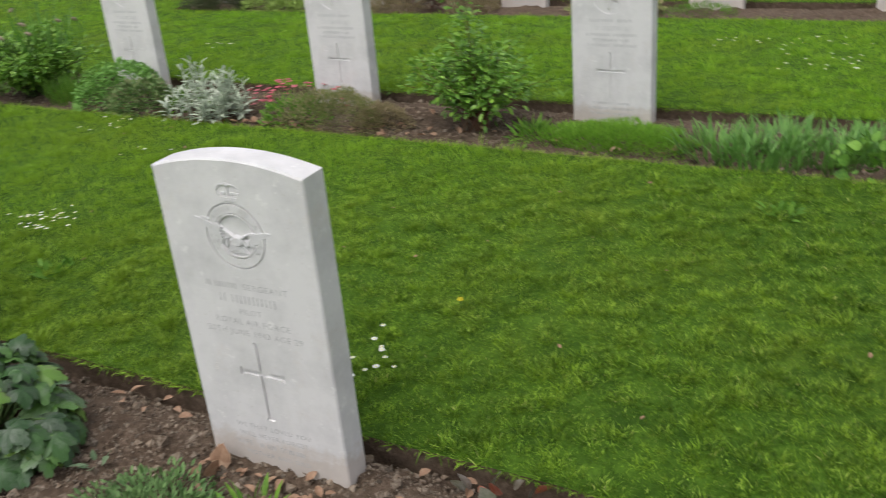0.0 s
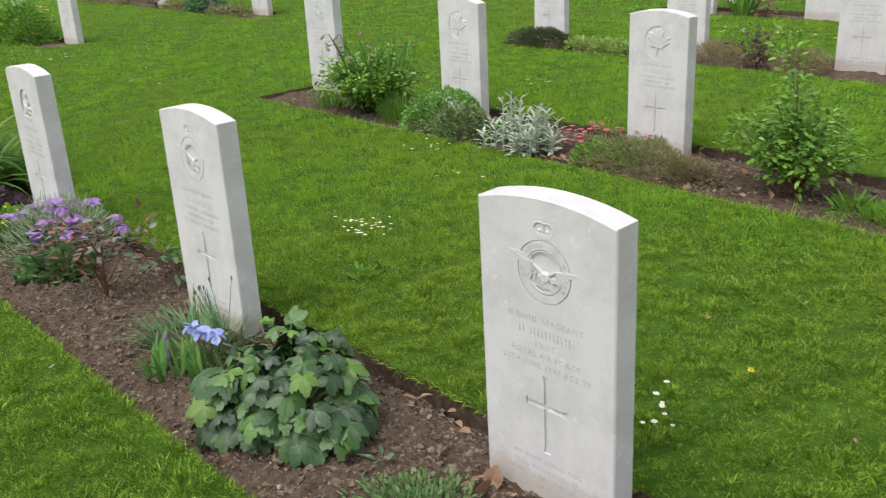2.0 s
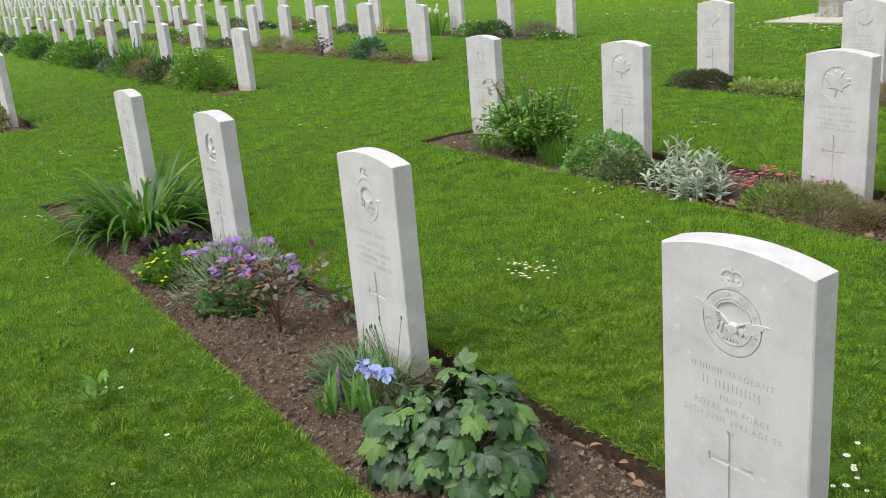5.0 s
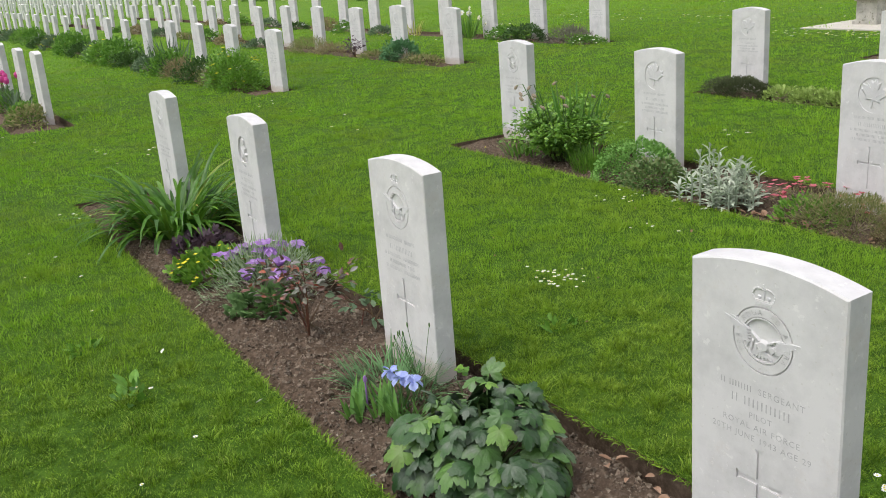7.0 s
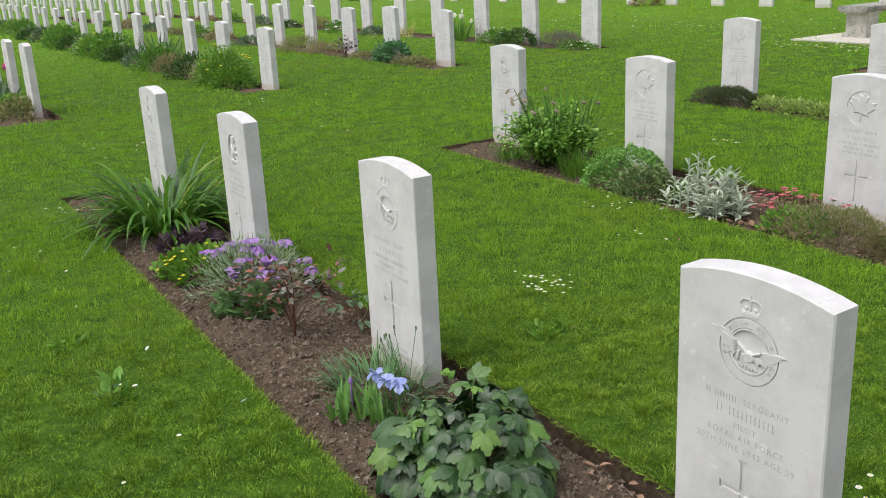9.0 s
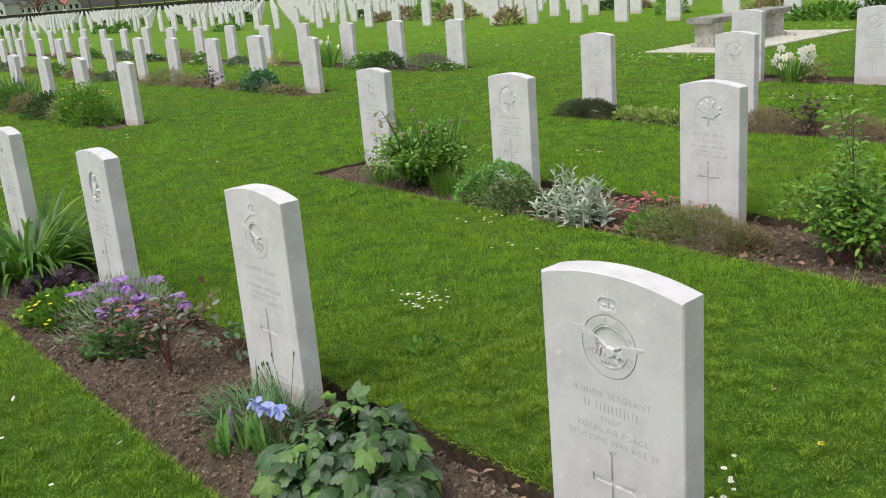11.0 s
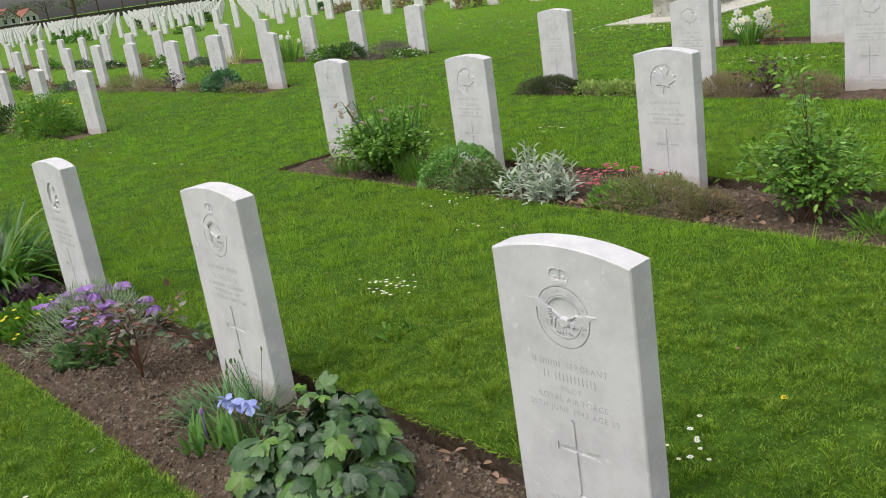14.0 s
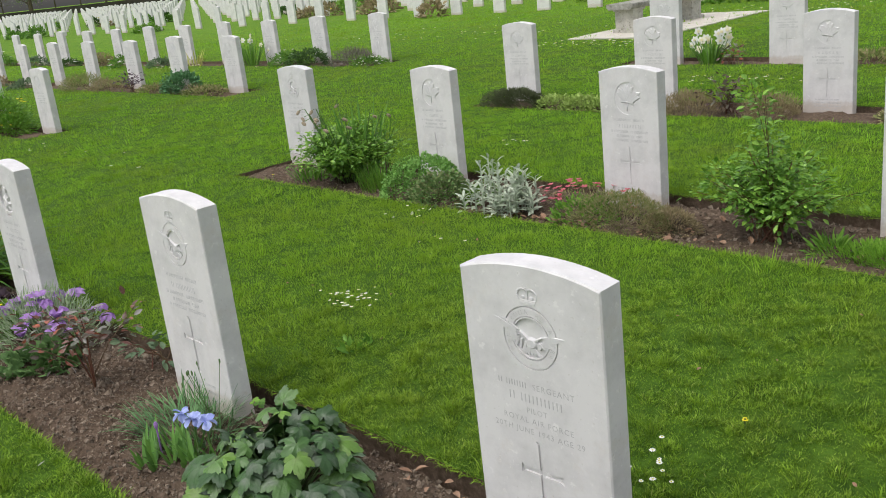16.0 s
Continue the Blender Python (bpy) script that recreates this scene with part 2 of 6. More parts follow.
def build_ground():
    xs, ys = {-900.0, 900.0, -200.0, 200.0, -60.0, 60.0, -14.5}, {-900.0, 900.0, -60.0, 200.0, 40.0, 13.5}
    for a, b, c, d in BEDS:
        xs |= {a, b}
        ys |= {c, d}
    xs |= {round(-6 + 0.16 * i, 3) for i in range(66)}
    ys |= {-3.9, -3.0, -2.0, -1.2, 1.0, 1.8, 4.0, 4.8, 7.0}
    xs, ys = sorted(xs), sorted(ys)
    s = Shape()
    soil = []
    verts, idx = [], {}

    def vert(i, j, z):
        key = (i, j, z)
        if key not in idx:
            x, y = xs[i], ys[j]
            w = 0.016 if -8 < x < 6 and -1 < y < 7 else 0.0
            idx[key] = len(verts)
            verts.append((x + w * noise.noise((x * 3, y * 3, 1)), y + w * noise.noise((x * 2.3, y * 2, 7)) + 0.5 * w * noise.noise((x * 9, y * 2, 3)), z))
        return idx[key]
    low = -0.085
    cell = {}
    for i in range(len(xs) - 1):
        for j in range(len(ys) - 1):
            cx, cy = (xs[i] + xs[i + 1]) / 2, (ys[j] + ys[j + 1]) / 2
            cell[i, j] = in_bed(cx, cy)
    faces, kinds = [], []
    for (i, j), bed in cell.items():
        z = low if bed else LAWN_Z
        faces.append((vert(i, j, z), vert(i + 1, j, z), vert(i + 1, j + 1, z), vert(i, j + 1, z)))
        kinds.append(1 if bed else 0)
        if bed:
            for di, dj, p, q in ((-1, 0, (i, j + 1), (i, j)), (1, 0, (i + 1, j), (i + 1, j + 1)), (0, -1, (i, j), (i + 1, j)), (0, 1, (i + 1, j + 1), (i, j + 1))):
                if not cell.get((i + di, j + dj), False):
                    faces.append((vert(*p, low), vert(*q, low), vert(*q, LAWN_Z), vert(*p, LAWN_Z)))
                    kinds.append(1)
    me = bpy.data.meshes.new("ground")
    me.from_pydata(verts, [], faces)
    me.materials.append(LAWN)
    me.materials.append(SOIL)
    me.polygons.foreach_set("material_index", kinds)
    me.update()
    tagged(new("ground", me), "mown green lawn with straight cut edges round planted beds", "ground", kind="structure")


build_ground()


def soil_height(x, y, c, d):
    """Crumbly soil, lower along the cut edges of a bed between y = c and d."""
    e = min(1.0, max(0.0, min(y - c, d - y) / 0.16))
    h = -0.062 + 0.054 * e * (2 - e)
    return h + 0.016 * noise.noise((x * 7, y * 7, 2)) + 0.016 * noise.noise((x * 22, y * 22, 5)) + 0.014 * noise.noise((x * 48, y * 48, 9))


def bed_soil(bed, step, label):
    a, b, c, d = bed
    nx, ny = max(2, int((b - a) / step)), max(4, int((d - c) / step))
    xs, ys = np.linspace(a - 0.01, b + 0.01, nx), np.linspace(c - 0.01, d + 0.01, ny)
    v = [(x, y, soil_height(x, y, c, d)) for x in xs for y in ys]
    f = [(i * ny + j, (i + 1) * ny + j, (i + 1) * ny + j + 1, i * ny + j + 1) for i in range(nx - 1) for j in range(ny - 1)]
    s = Shape()
    s.add(v, f)
    tagged(new("soil", s.mesh("soil", SOIL, True)), label, "soil", kind="stuff")


bed_soil((1.6, 4.32, -0.505, 0.170), 0.05, "brown crumbly soil of the planted bed")
bed_soil((2.4, 5.28, 2.195, 2.957), 0.06, "brown crumbly soil of the planted bed")
bed_soil((-5.194, 1.6, -0.505, 0.170), 0.014, "brown crumbly soil of the planted bed")
bed_soil((-4.846, 2.4, 2.195, 2.957), 0.025, "brown crumbly soil of the planted bed")
bed_soil((-5.088, 2.5, 5.052, 5.673), 0.05, "brown crumbly soil of the planted bed")
bed_soil((-5.254, 0.5, 7.768, 8.301), 0.06, "brown crumbly soil of the planted bed")
for far_bed in BEDS[4:]:
    bed_soil((max(far_bed[0], -30.0), *far_bed[1:]), 0.12, "brown soil of a far planted bed")


# ---- headstones ----
W, T, SHOULDER, RISE = 0.1905, 0.074, 0.765, 0.027
BEV = 0.0035


def outline(n=14, grow=0.0, bottom=-0.12):
    """Front outline of a headstone, from bottom left round over the curved top."""
    w = W + grow
    r = (W * W + RISE * RISE) / (2 * RISE)
    a = math.asin(W / r)
    pts = [(-w, bottom)]
    for i in range(n + 1):
        t = -a + 2 * a * i / n
        pts.append((w * math.sin(t) / math.sin(a), SHOULDER + grow + (r * math.cos(t) - r * math.cos(a))))
    return pts + [(w, bottom)]


def headstone_body(n=14):
    """Slab with a shallow curved top and eased edges; its front lies at y = 0."""
    s = Shape()
    rings = [(0.0, -BEV), (BEV, 0.0), (T - BEV, 0.0), (T, -BEV)]
    k = None
    v, f = [], []
    for y, grow in rings:
        ring = outline(n, grow)
        k = len(ring)
        v += [(x, y, z) for x, z in ring]
    for r in range(3):
        for i in range(k):
            j = (i + 1) % k
            f.append((r * k + i, r * k + j, (r + 1) * k + j, (r + 1) * k + i))
    f.append(tuple(range(k)))
    f.append(tuple(range(4 * k - 1, 3 * k - 1, -1)))
    f = [tuple(reversed(q)) for q in f]
    s.add(v, f)
    return s


def raised(shape, poly, y0, y1, inset=0.8, centre=None):
    """A flat form cut from a polygon of (x, z), standing out from y0 to y1 (towards -y), its face a little smaller."""
    p = np.array(poly, float)
    c = p.mean(0) if centre is None else np.array(centre)
    q = c + (p - c) * inset
    n = len(p)
    v = [(x, y0, z) for x, z in p] + [(x, y1, z) for x, z in q] + [(c[0], y1, c[1])]
    f = [(i, (i + 1) % n, n + (i + 1) % n, n + i) for i in range(n)] + [(n + i, n + (i + 1) % n, 2 * n) for i in range(n)]
    shape.add(v, f)


def prism(shape, poly, y0, y1):
    n = len(poly)
    v = [(x, y0, z) for x, z in poly] + [(x, y1, z) for x, z in poly]
    area = sum(poly[i][0] * poly[(i + 1) % n][1] - poly[(i + 1) % n][0] * poly[i][1] for i in range(n))
    f = [tuple(range(n)), tuple(range(2 * n - 1, n - 1, -1))] + [(i, n + i, n + (i + 1) % n, (i + 1) % n) for i in range(n)]
    if area < 0:
        f = [tuple(reversed(q)) for q in f]
    shape.add(v, f)


def circle(r, cz, n=40, cx=0.0, squash=1.0):
    return [(cx + r * math.cos(2 * math.pi * i / n), cz + r * squash * math.sin(2 * math.pi * i / n)) for i in range(n)]


def annulus(shape, r0, r1, cz, y0, y1, n=48):
    v, f = [], []
    for i in range(n):
        c, d = math.cos(2 * math.pi * i / n), math.sin(2 * math.pi * i / n)
        v += [(r0 * c, y0, cz + r0 * d), (r1 * c, y0, cz + r1 * d), (r1 * c, y1, cz + r1 * d), (r0 * c, y1, cz + r0 * d)]
    for i in range(n):
        a, b = 4 * i, 4 * ((i + 1) % n)
        for k in range(4):
            f.append((a + k, a + (k + 1) % 4, b + (k + 1) % 4, b + k))
    shape.add(v, f)


def cross_poly(cz, up, down, arm, w=0.0060, flare=0.0125):
    """Latin cross with splayed ends."""
    e = 0.010
    right = [(flare, cz + up), (w, cz + up - e), (w, cz + w), (arm - e, cz + w), (arm, cz + flare), (arm, cz - flare), (arm - e, cz - w), (w, cz - w), (w, cz - down + e), (flare, cz - down)]
    return right + [(-x, z) for x, z in reversed(right)]


def lettering(words, x, z, size):
    """The outline mesh of a line of words, upright in the plane y = 0, as vertices and faces."""
    cu = bpy.data.curves.new("words", "FONT")
    cu.body, cu.size, cu.align_x, cu.align_y = words, size, "CENTER", "CENTER"
    cu.space_character, cu.resolution_u = 1.18, 2
    ob = new("words", cu)
    bpy.context.view_layer.update()
    me = bpy.data.meshes.new_from_object(ob.evaluated_get(bpy.context.evaluated_depsgraph_get()))
    v = [(p.co.x + x, 0.0, p.co.y + z) for p in me.vertices]
    f = [tuple(p.vertices) for p in me.polygons]
    bpy.data.objects.remove(ob)
    bpy.data.meshes.remove(me)
    bpy.data.curves.remove(cu)
    return v, f


def bars(shape, lines, y):
    """Worn, unreadable lines of lettering: rows of short upright strokes of the letters' size."""
    r = random.Random(11)
    for z, half, h in lines:
        x = -half
        while x < half:
            if r.random() < 0.85:
                w = 0.0032
                shape.add([(x, y, z - h / 2), (x + w, y, z - h / 2), (x + w, y, z + h / 2), (x, y, z + h / 2)], [(0, 1, 2, 3)])
            x += h * 0.55
    return shape


def carve(body, cutter):
    """Cuts the closed forms of cutter out of body."""
    a, b = new("carved", body.mesh("carved", STONE)), new("cutter", cutter.mesh("cutter", STONE))
    mod = a.modifiers.new("carve", "BOOLEAN")
    mod.object, mod.operation, mod.solver = b, "DIFFERENCE", "EXACT"
    bpy.context.view_layer.update()
    me = bpy.data.meshes.new_from_object(a.evaluated_get(bpy.context.evaluated_depsgraph_get()))
    for o in (a, b):
        old = o.data
        bpy.data.objects.remove(o)
        bpy.data.meshes.remove(old)
    while len(me.materials) > 1:
        me.materials.pop()
    return me


# Letters lie flat; the shade of their cuts is put into the weathered grey.
LETTER = material("weathered_shaded_lettering", (0.52, 0.50, 0.47), 0.85, 0.15)
paint(LETTER, ramp(LETTER, noise_tex(LETTER, 45, 4), [(0.35, (0.38, 0.375, 0.375)), (0.65, (0.54, 0.53, 0.53))]))
RELIEF = limestone("carved_limestone", (0.70, 0.69, 0.705), (0.60, 0.59, 0.605), 0.0)
CROSS = cross_poly(0.288, 0.080, 0.124, 0.060)


def feather(shape, root, tip, w, y0, y1, inset=0.8):
    """A long feather between two places on the face, rounded at its tip."""
    a, b = np.array(root, float), np.array(tip, float)
    d = (b - a) / np.linalg.norm(b - a)
    q = np.array([-d[1], d[0]]) * w / 2
    m = a + (b - a) * 0.72
    raised(shape, [tuple(p) for p in (a + q * 0.7, m + q, b + q * 0.35, b - q * 0.35, m - q, a - q * 0.7)], y0, y1, inset)


def arc_strip(shape, pts, w, y0, y1):
    """A narrow raised band along a line of places."""
    for p, q in zip(pts, pts[1:]):
        feather(shape, p, q, w, y0, y1, 0.7)


BADGE_Z, BADGE_R = 0.624, 0.0735


def air_force_relief():
    """Crowned ring with a spread eagle, and the grooves round it."""
    cut, rel = Shape(), Shape()
    cz, r = BADGE_Z, BADGE_R
    annulus(cut, r - 0.0020, r + 0.0016, cz, -0.01, 0.0042)
    annulus(cut, 0.0498, 0.0526, cz, -0.01, 0.0036)
    prism(cut, circle(0.0470, cz), -0.01, 0.0055)
    at = lambda x, z: (x, cz + z)
    low, top = 0.0052, -0.0006
    for k in range(5):
        feather(rel, at(-0.032, 0.012 - 0.006 * k), at(-0.102 + 0.013 * k, 0.037 - 0.0105 * k), 0.0090, low, top - 0.0008 + 0.0003 * k)
        feather(rel, at(0.030, 0.004 - 0.005 * k), at(0.097 - 0.012 * k, 0.016 - 0.0085 * k), 0.0085, low, top - 0.0008 + 0.0003 * k)
    for k in range(5):
        feather(rel, at(-0.046 + 0.010 * k, 0.004 - 0.004 * k), at(-0.056 + 0.0125 * k, -0.026 - 0.002 * k), 0.0076, low, top + 0.0012)
    for k in range(4):
        feather(rel, at(0.018 + 0.010 * k, -0.004), at(0.024 + 0.0105 * k, -0.026 + 0.004 * k), 0.0076, low, top + 0.0012)
    arc_strip(rel, [at(-0.086, 0.038), at(-0.058, 0.031), at(-0.032, 0.014), at(-0.006, -0.004)], 0.0062, low, top - 0.0006)
    arc_strip(rel, [at(0.008, -0.006), at(0.030, 0.006), at(0.056, 0.013), at(0.082, 0.014)], 0.0060, low, top - 0.0006)
    for k in range(6):
        feather(rel, at(-0.008 + 0.002 * k, -0.020), at(-0.030 + 0.0105 * k, -0.044 + 0.0012 * abs(k - 2)), 0.0078, low, top + 0.0016)
    raised(rel, [(x * 1.25, z) for x, z in circle(0.0155, cz - 0.013, 18)], low, top - 0.0004, 0.6)
    raised(rel, circle(0.0082, cz - 0.014, 12, 0.024), low, top - 0.0003, 0.75)
    raised(rel, [at(0.030, -0.011), at(0.041, -0.017), at(0.030, -0.019)], low, top, 0.7)
    # crown: jewelled band, sunk caps, beaded arches and cross
    up = lambda z: cz + 0.0765 + z
    raised(rel, [(-0.0215, up(0)), (0.0215, up(0)), (0.0235, up(0.010)), (-0.0235, up(0.010))], 0.001, -0.0007, 0.88)
    prism(cut, [(-0.0205, up(0.0125)), (0.0205, up(0.0125)), (0.0265, up(0.023)), (0.020, up(0.034)), (0.006, up(0.036)), (0.0, up(0.032)), (-0.006, up(0.036)), (-0.020, up(0.034)), (-0.0265, up(0.023))], -0.01, 0.0022)
    for side in (-1, 1):
        line = [(side * x, up(z)) for x, z in ((0.0225, 0.011), (0.0285, 0.023), (0.0225, 0.036), (0.009, 0.0395), (0.0, 0.035))]
        arc_strip(rel, line, 0.0048, 0.002, -0.0005)
        for p, q in zip(line, line[1:]):
            for t in (0.25, 0.75):
                raised(rel, circle(0.0021, p[1] + (q[1] - p[1]) * t, 8, p[0] + (q[0] - p[0]) * t), 0.0, -0.0018, 0.5)
        raised(rel, circle(0.0052, up(0.018), 10, side * 0.0115), 0.0022, -0.0004, 0.6)
    arc_strip(rel, [(0.0, up(0.011)), (0.0, up(0.035))], 0.0066, 0.0022, -0.0005)
    for k in range(-2, 3):
        raised(rel, circle(0.0023, up(0.005), 8, k * 0.0092), 0.0, -0.0016, 0.5)
    raised(rel, circle(0.0034, up(0.0405), 10), 0.001, -0.0014, 0.6)
    raised(rel, [(-0.0012, up(0.043)), (0.0012, up(0.043)), (0.0022, up(0.0485)), (-0.0022, up(0.0485))], 0.001, -0.0012, 0.8)
    return cut, rel


def motto(cut_letters, cz=BADGE_Z, r=0.0608):
    words = "PER ARDUA AD ASTRA"
    n = len(words)
    for i, ch in enumerate(words):
        if ch == " ":
            continue
        ang = radians(212 - i * 244 / (n - 1))
        v, f = lettering(ch, 0, 0, 0.0165)
        turn = ang - math.pi / 2
        c, d = math.cos(turn), math.sin(turn)
        cut_letters.add([(x * c - z * d + r * math.cos(ang), y, x * d + z * c + cz + r * math.sin(ang)) for x, y, z in v], f)


def maple_relief(cz=0.624, r=0.088):
    cut, rel = Shape(), Shape()
    prism(cut, circle(r, cz), -0.01, 0.0036)
    half = [(0, 1), (0.15, 0.70), (0.34, 0.80), (0.26, 0.32), (0.52, 0.57), (0.58, 0.44), (0.90, 0.50), (0.79, 0.25), (0.92, 0.15), (0.48, -0.24), (0.53, -0.42), (0.06, -0.36), (0.045, -0.86)]
    c, d = math.cos(radians(-9)), math.sin(radians(-9))
    place = lambda x, z: (0.98 * r * (x * c - z * d), cz + 0.98 * r * (x * d + z * c) + 0.004)
    raised(rel, [place(x, z) for x, z in half] + [place(-x, z) for x, z in reversed(half[1:])], 0.0036, -0.0006, 0.86, place(0, 0.02))
    for x, z in ((0, 0.9), (0.32, 0.7), (-0.32, 0.7), (0.78, 0.42), (-0.78, 0.42), (0.45, -0.28), (-0.45, -0.28)):
        feather(rel, place(0, -0.3), place(x, z), 0.0028, 0.0, -0.0014, 0.5)
    return cut, rel


def regiment_relief(cz=0.615):
    cut, rel = Shape(), Shape()
    prism(cut, circle(0.066, cz, 40, 0, 1.15), -0.01, 0.010)
    star = []
    for i in range(16):
        q = 0.050 if i % 2 == 0 else 0.026
        star.append((q * math.cos(math.pi * i / 8), cz - 0.012 + q * math.sin(math.pi * i / 8)))
    raised(rel, star, 0.010, 0.0, 0.7)
    raised(rel, circle(0.020, cz - 0.012, 20), 0.0, -0.004, 0.75)
    raised(rel, [(-0.022, cz + 0.040), (0.022, cz + 0.040), (0.026, cz + 0.060), (0.0, cz + 0.070), (-0.026, cz + 0.060)], 0.010, 0.0, 0.75)
    raised(rel, [(-0.046, cz - 0.050), (0.046, cz - 0.050), (0.040, cz - 0.064), (-0.040, cz - 0.064)], 0.010, 0.0, 0.85)
    return cut, rel


WORN = [(0.508, 0.10, 0.013), (0.474, 0.075, 0.019), (0.444, 0.12, 0.013), (0.420, 0.085, 0.013), (0.396, 0.115, 0.013)]
WORN_LOW = [(0.125, 0.09, 0.011), (0.100, 0.11, 0.011), (0.075, 0.10, 0.011), (0.050, 0.07, 0.011)]


def template(relief, cross=CROSS):
    cut, rel = relief()
    prism(cut, cross, -0.01, 0.005)
    return carve(headstone_body(), cut), rel.mesh("emblem", RELIEF)


AIR = template(air_force_relief)
LEAF = template(maple_relief, cross_poly(0.278, 0.086, 0.134, 0.068, 0.0054, 0.0125))
BADGE = template(regiment_relief)
# Lighter grey for unreadable lines, again with the cuts' shade in the colour.
FAINT = material("faint_shaded_lettering", (0.55, 0.54, 0.54), 0.85, 0.15)
paint(FAINT, ramp(FAINT, noise_tex(FAINT, 45, 4), [(0.35, (0.43, 0.425, 0.43)), (0.65, (0.58, 0.57, 0.58))]))
WORN_SHORT = [bars(Shape(), [line], -0.0004).mesh("inscription", FAINT) for line in WORN]
WORN_MESH = WORN_SHORT + [bars(Shape(), [line], -0.0004).mesh("inscription", FAINT) for line in WORN_LOW]


def watson_words():
    """The readable words cut in the nearest stone; number and names are plain strokes."""
    lines = {}
    for words, x, z, size in (("SERGEANT", 0.050, 0.505, 0.021), ("PILOT", 0.0, 0.443, 0.0195), ("ROYAL AIR FORCE", 0.0, 0.417, 0.0205), ("20TH JUNE 1943 AGE 29", 0.0, 0.390, 0.0205),
                              ("WE THAT LOVED YOU", 0, 0.137, 0.0175), ("WILL NEVER FORGET.", 0, 0.112, 0.0175), ("WIFE            SON         ,", 0, 0.086, 0.0175), ("MOTHER AND DAD", 0, 0.060, 0.0175)):
        v, f = lettering(words, x, z, size)
        lines.setdefault(z, Shape()).add([(a, -0.0004, c) for a, b, c in v], f)
    bars(lines.setdefault(0.474, Shape()), [(0.474, 0.075, 0.020)], -0.0004)
    for x0, x1, z, h in ((-0.105, -0.022, 0.505, 0.014), (-0.045, 0.0, 0.086, 0.012), (0.035, 0.075, 0.086, 0.012)):
        t = bars(Shape(), [(0, (x1 - x0) / 2, h)], 0)
        lines[z].add(np.concatenate(t.v) + np.array([(x0 + x1) / 2, -0.0004, z]), [tuple(q) for f in t.f for q in f])
    return list(lines.values())


def headstone(x, y, kit, label, tall=1.0, lean=0.0, turn=0.0, words=None, emblem_label=""):
    ob = thing("headstone", label, "headstone", (x, y, SUNK), "rows of headstones")
    ob.matrix_world = pose(x, y, SUNK, lean, 0, turn) @ Matrix.Diagonal((1, 1, tall, 1))
    part("slab", kit[0], None, ob)
    tagged(part("emblem", kit[1], None, ob, emblem_label), kind="stuff")
    for line in words or WORN_SHORT:
        tagged(part("inscription_line", line, None, ob), kind="stuff")
    return ob


PLAIN = headstone_body(8).mesh("headstone", STONE)
SUNK = -0.035
AIR_SAYS, LEAF_SAYS = "carved crown, ring and spread eagle", "carved maple leaf in a sunk round"
ring_words = Shape()
motto(ring_words)
headstone(0.0, 0.006, AIR, "pale limestone headstone with crowned eagle badge and cut lettering", words=[line.mesh("inscription", LETTER) for line in watson_words() + [ring_words]], emblem_label=AIR_SAYS, turn=1.849, lean=0.5)
headstone(-1.518, -0.022, AIR, "pale limestone headstone with eagle badge, blue irises at its foot", 1.004, words=WORN_MESH, emblem_label=AIR_SAYS, turn=0.419)
headstone(-3.066, -0.016, BADGE, "pale limestone headstone with regimental badge behind purple flowers", 0.993, words=WORN_SHORT, emblem_label="carved star badge in a sunk oval", turn=-0.837)
headstone(-4.559, -0.01, AIR, "pale limestone headstone behind a clump of strap leaves", 0.987, emblem_label=AIR_SAYS, turn=-0.306)
for x, turn in ((1.458, -1.5), (-0.116, -1.5), (-1.626, -2.666), (-3.146, -1.456)):
    headstone(x, 2.733, LEAF, "pale limestone headstone with maple leaf badge and cross", words=WORN_MESH, emblem_label=LEAF_SAYS, turn=turn)
headstone(-4.672, 2.732, AIR, "pale limestone headstone beside a leafy green bush", words=WORN_SHORT, emblem_label=AIR_SAYS, turn=-1.553)
for x in (0.97, -0.27, -1.767, -3.282, -4.809):
    headstone(x, 5.507, LEAF, "pale limestone headstone with maple leaf badge and cross", words=WORN_MESH, emblem_label=LEAF_SAYS)
for x in (-0.2, -1.74, -3.27, -4.72):
    headstone(x, 7.95, LEAF, "pale limestone headstone with soil-stained foot", 1.02, emblem_label=LEAF_SAYS)
rng = random.Random(3)
for y, x0 in ((0.03, -9.70), (2.66, -9.50), (5.42, -9.88), (8.06, -9.88)):
    for i in range(28):
        x, tall, lean, turn = x0 - 1.49 * i + rng.uniform(-0.04, 0.04), 1.01 * rng.uniform(0.97, 1.03), rng.uniform(-0.8, 0.8), rng.uniform(-1.5, 1.5)
        if i < 9:
            headstone(x, y, LEAF, "pale limestone headstone in a far row", tall, lean, turn, emblem_label=LEAF_SAYS)
        else:
            ob = new("headstone", PLAIN)
            ob.matrix_world = pose(x, y, SUNK, lean, 0.0, turn) @ Matrix.Diagonal((1, 1, tall, 1))
            tagged(ob, "pale limestone headstone in a far row", "headstone", "rows of headstones")
distant = Shape()
low = headstone_body(5)
lv, lf = np.concatenate(low.v), [tuple(q) for f in low.f for q in f]
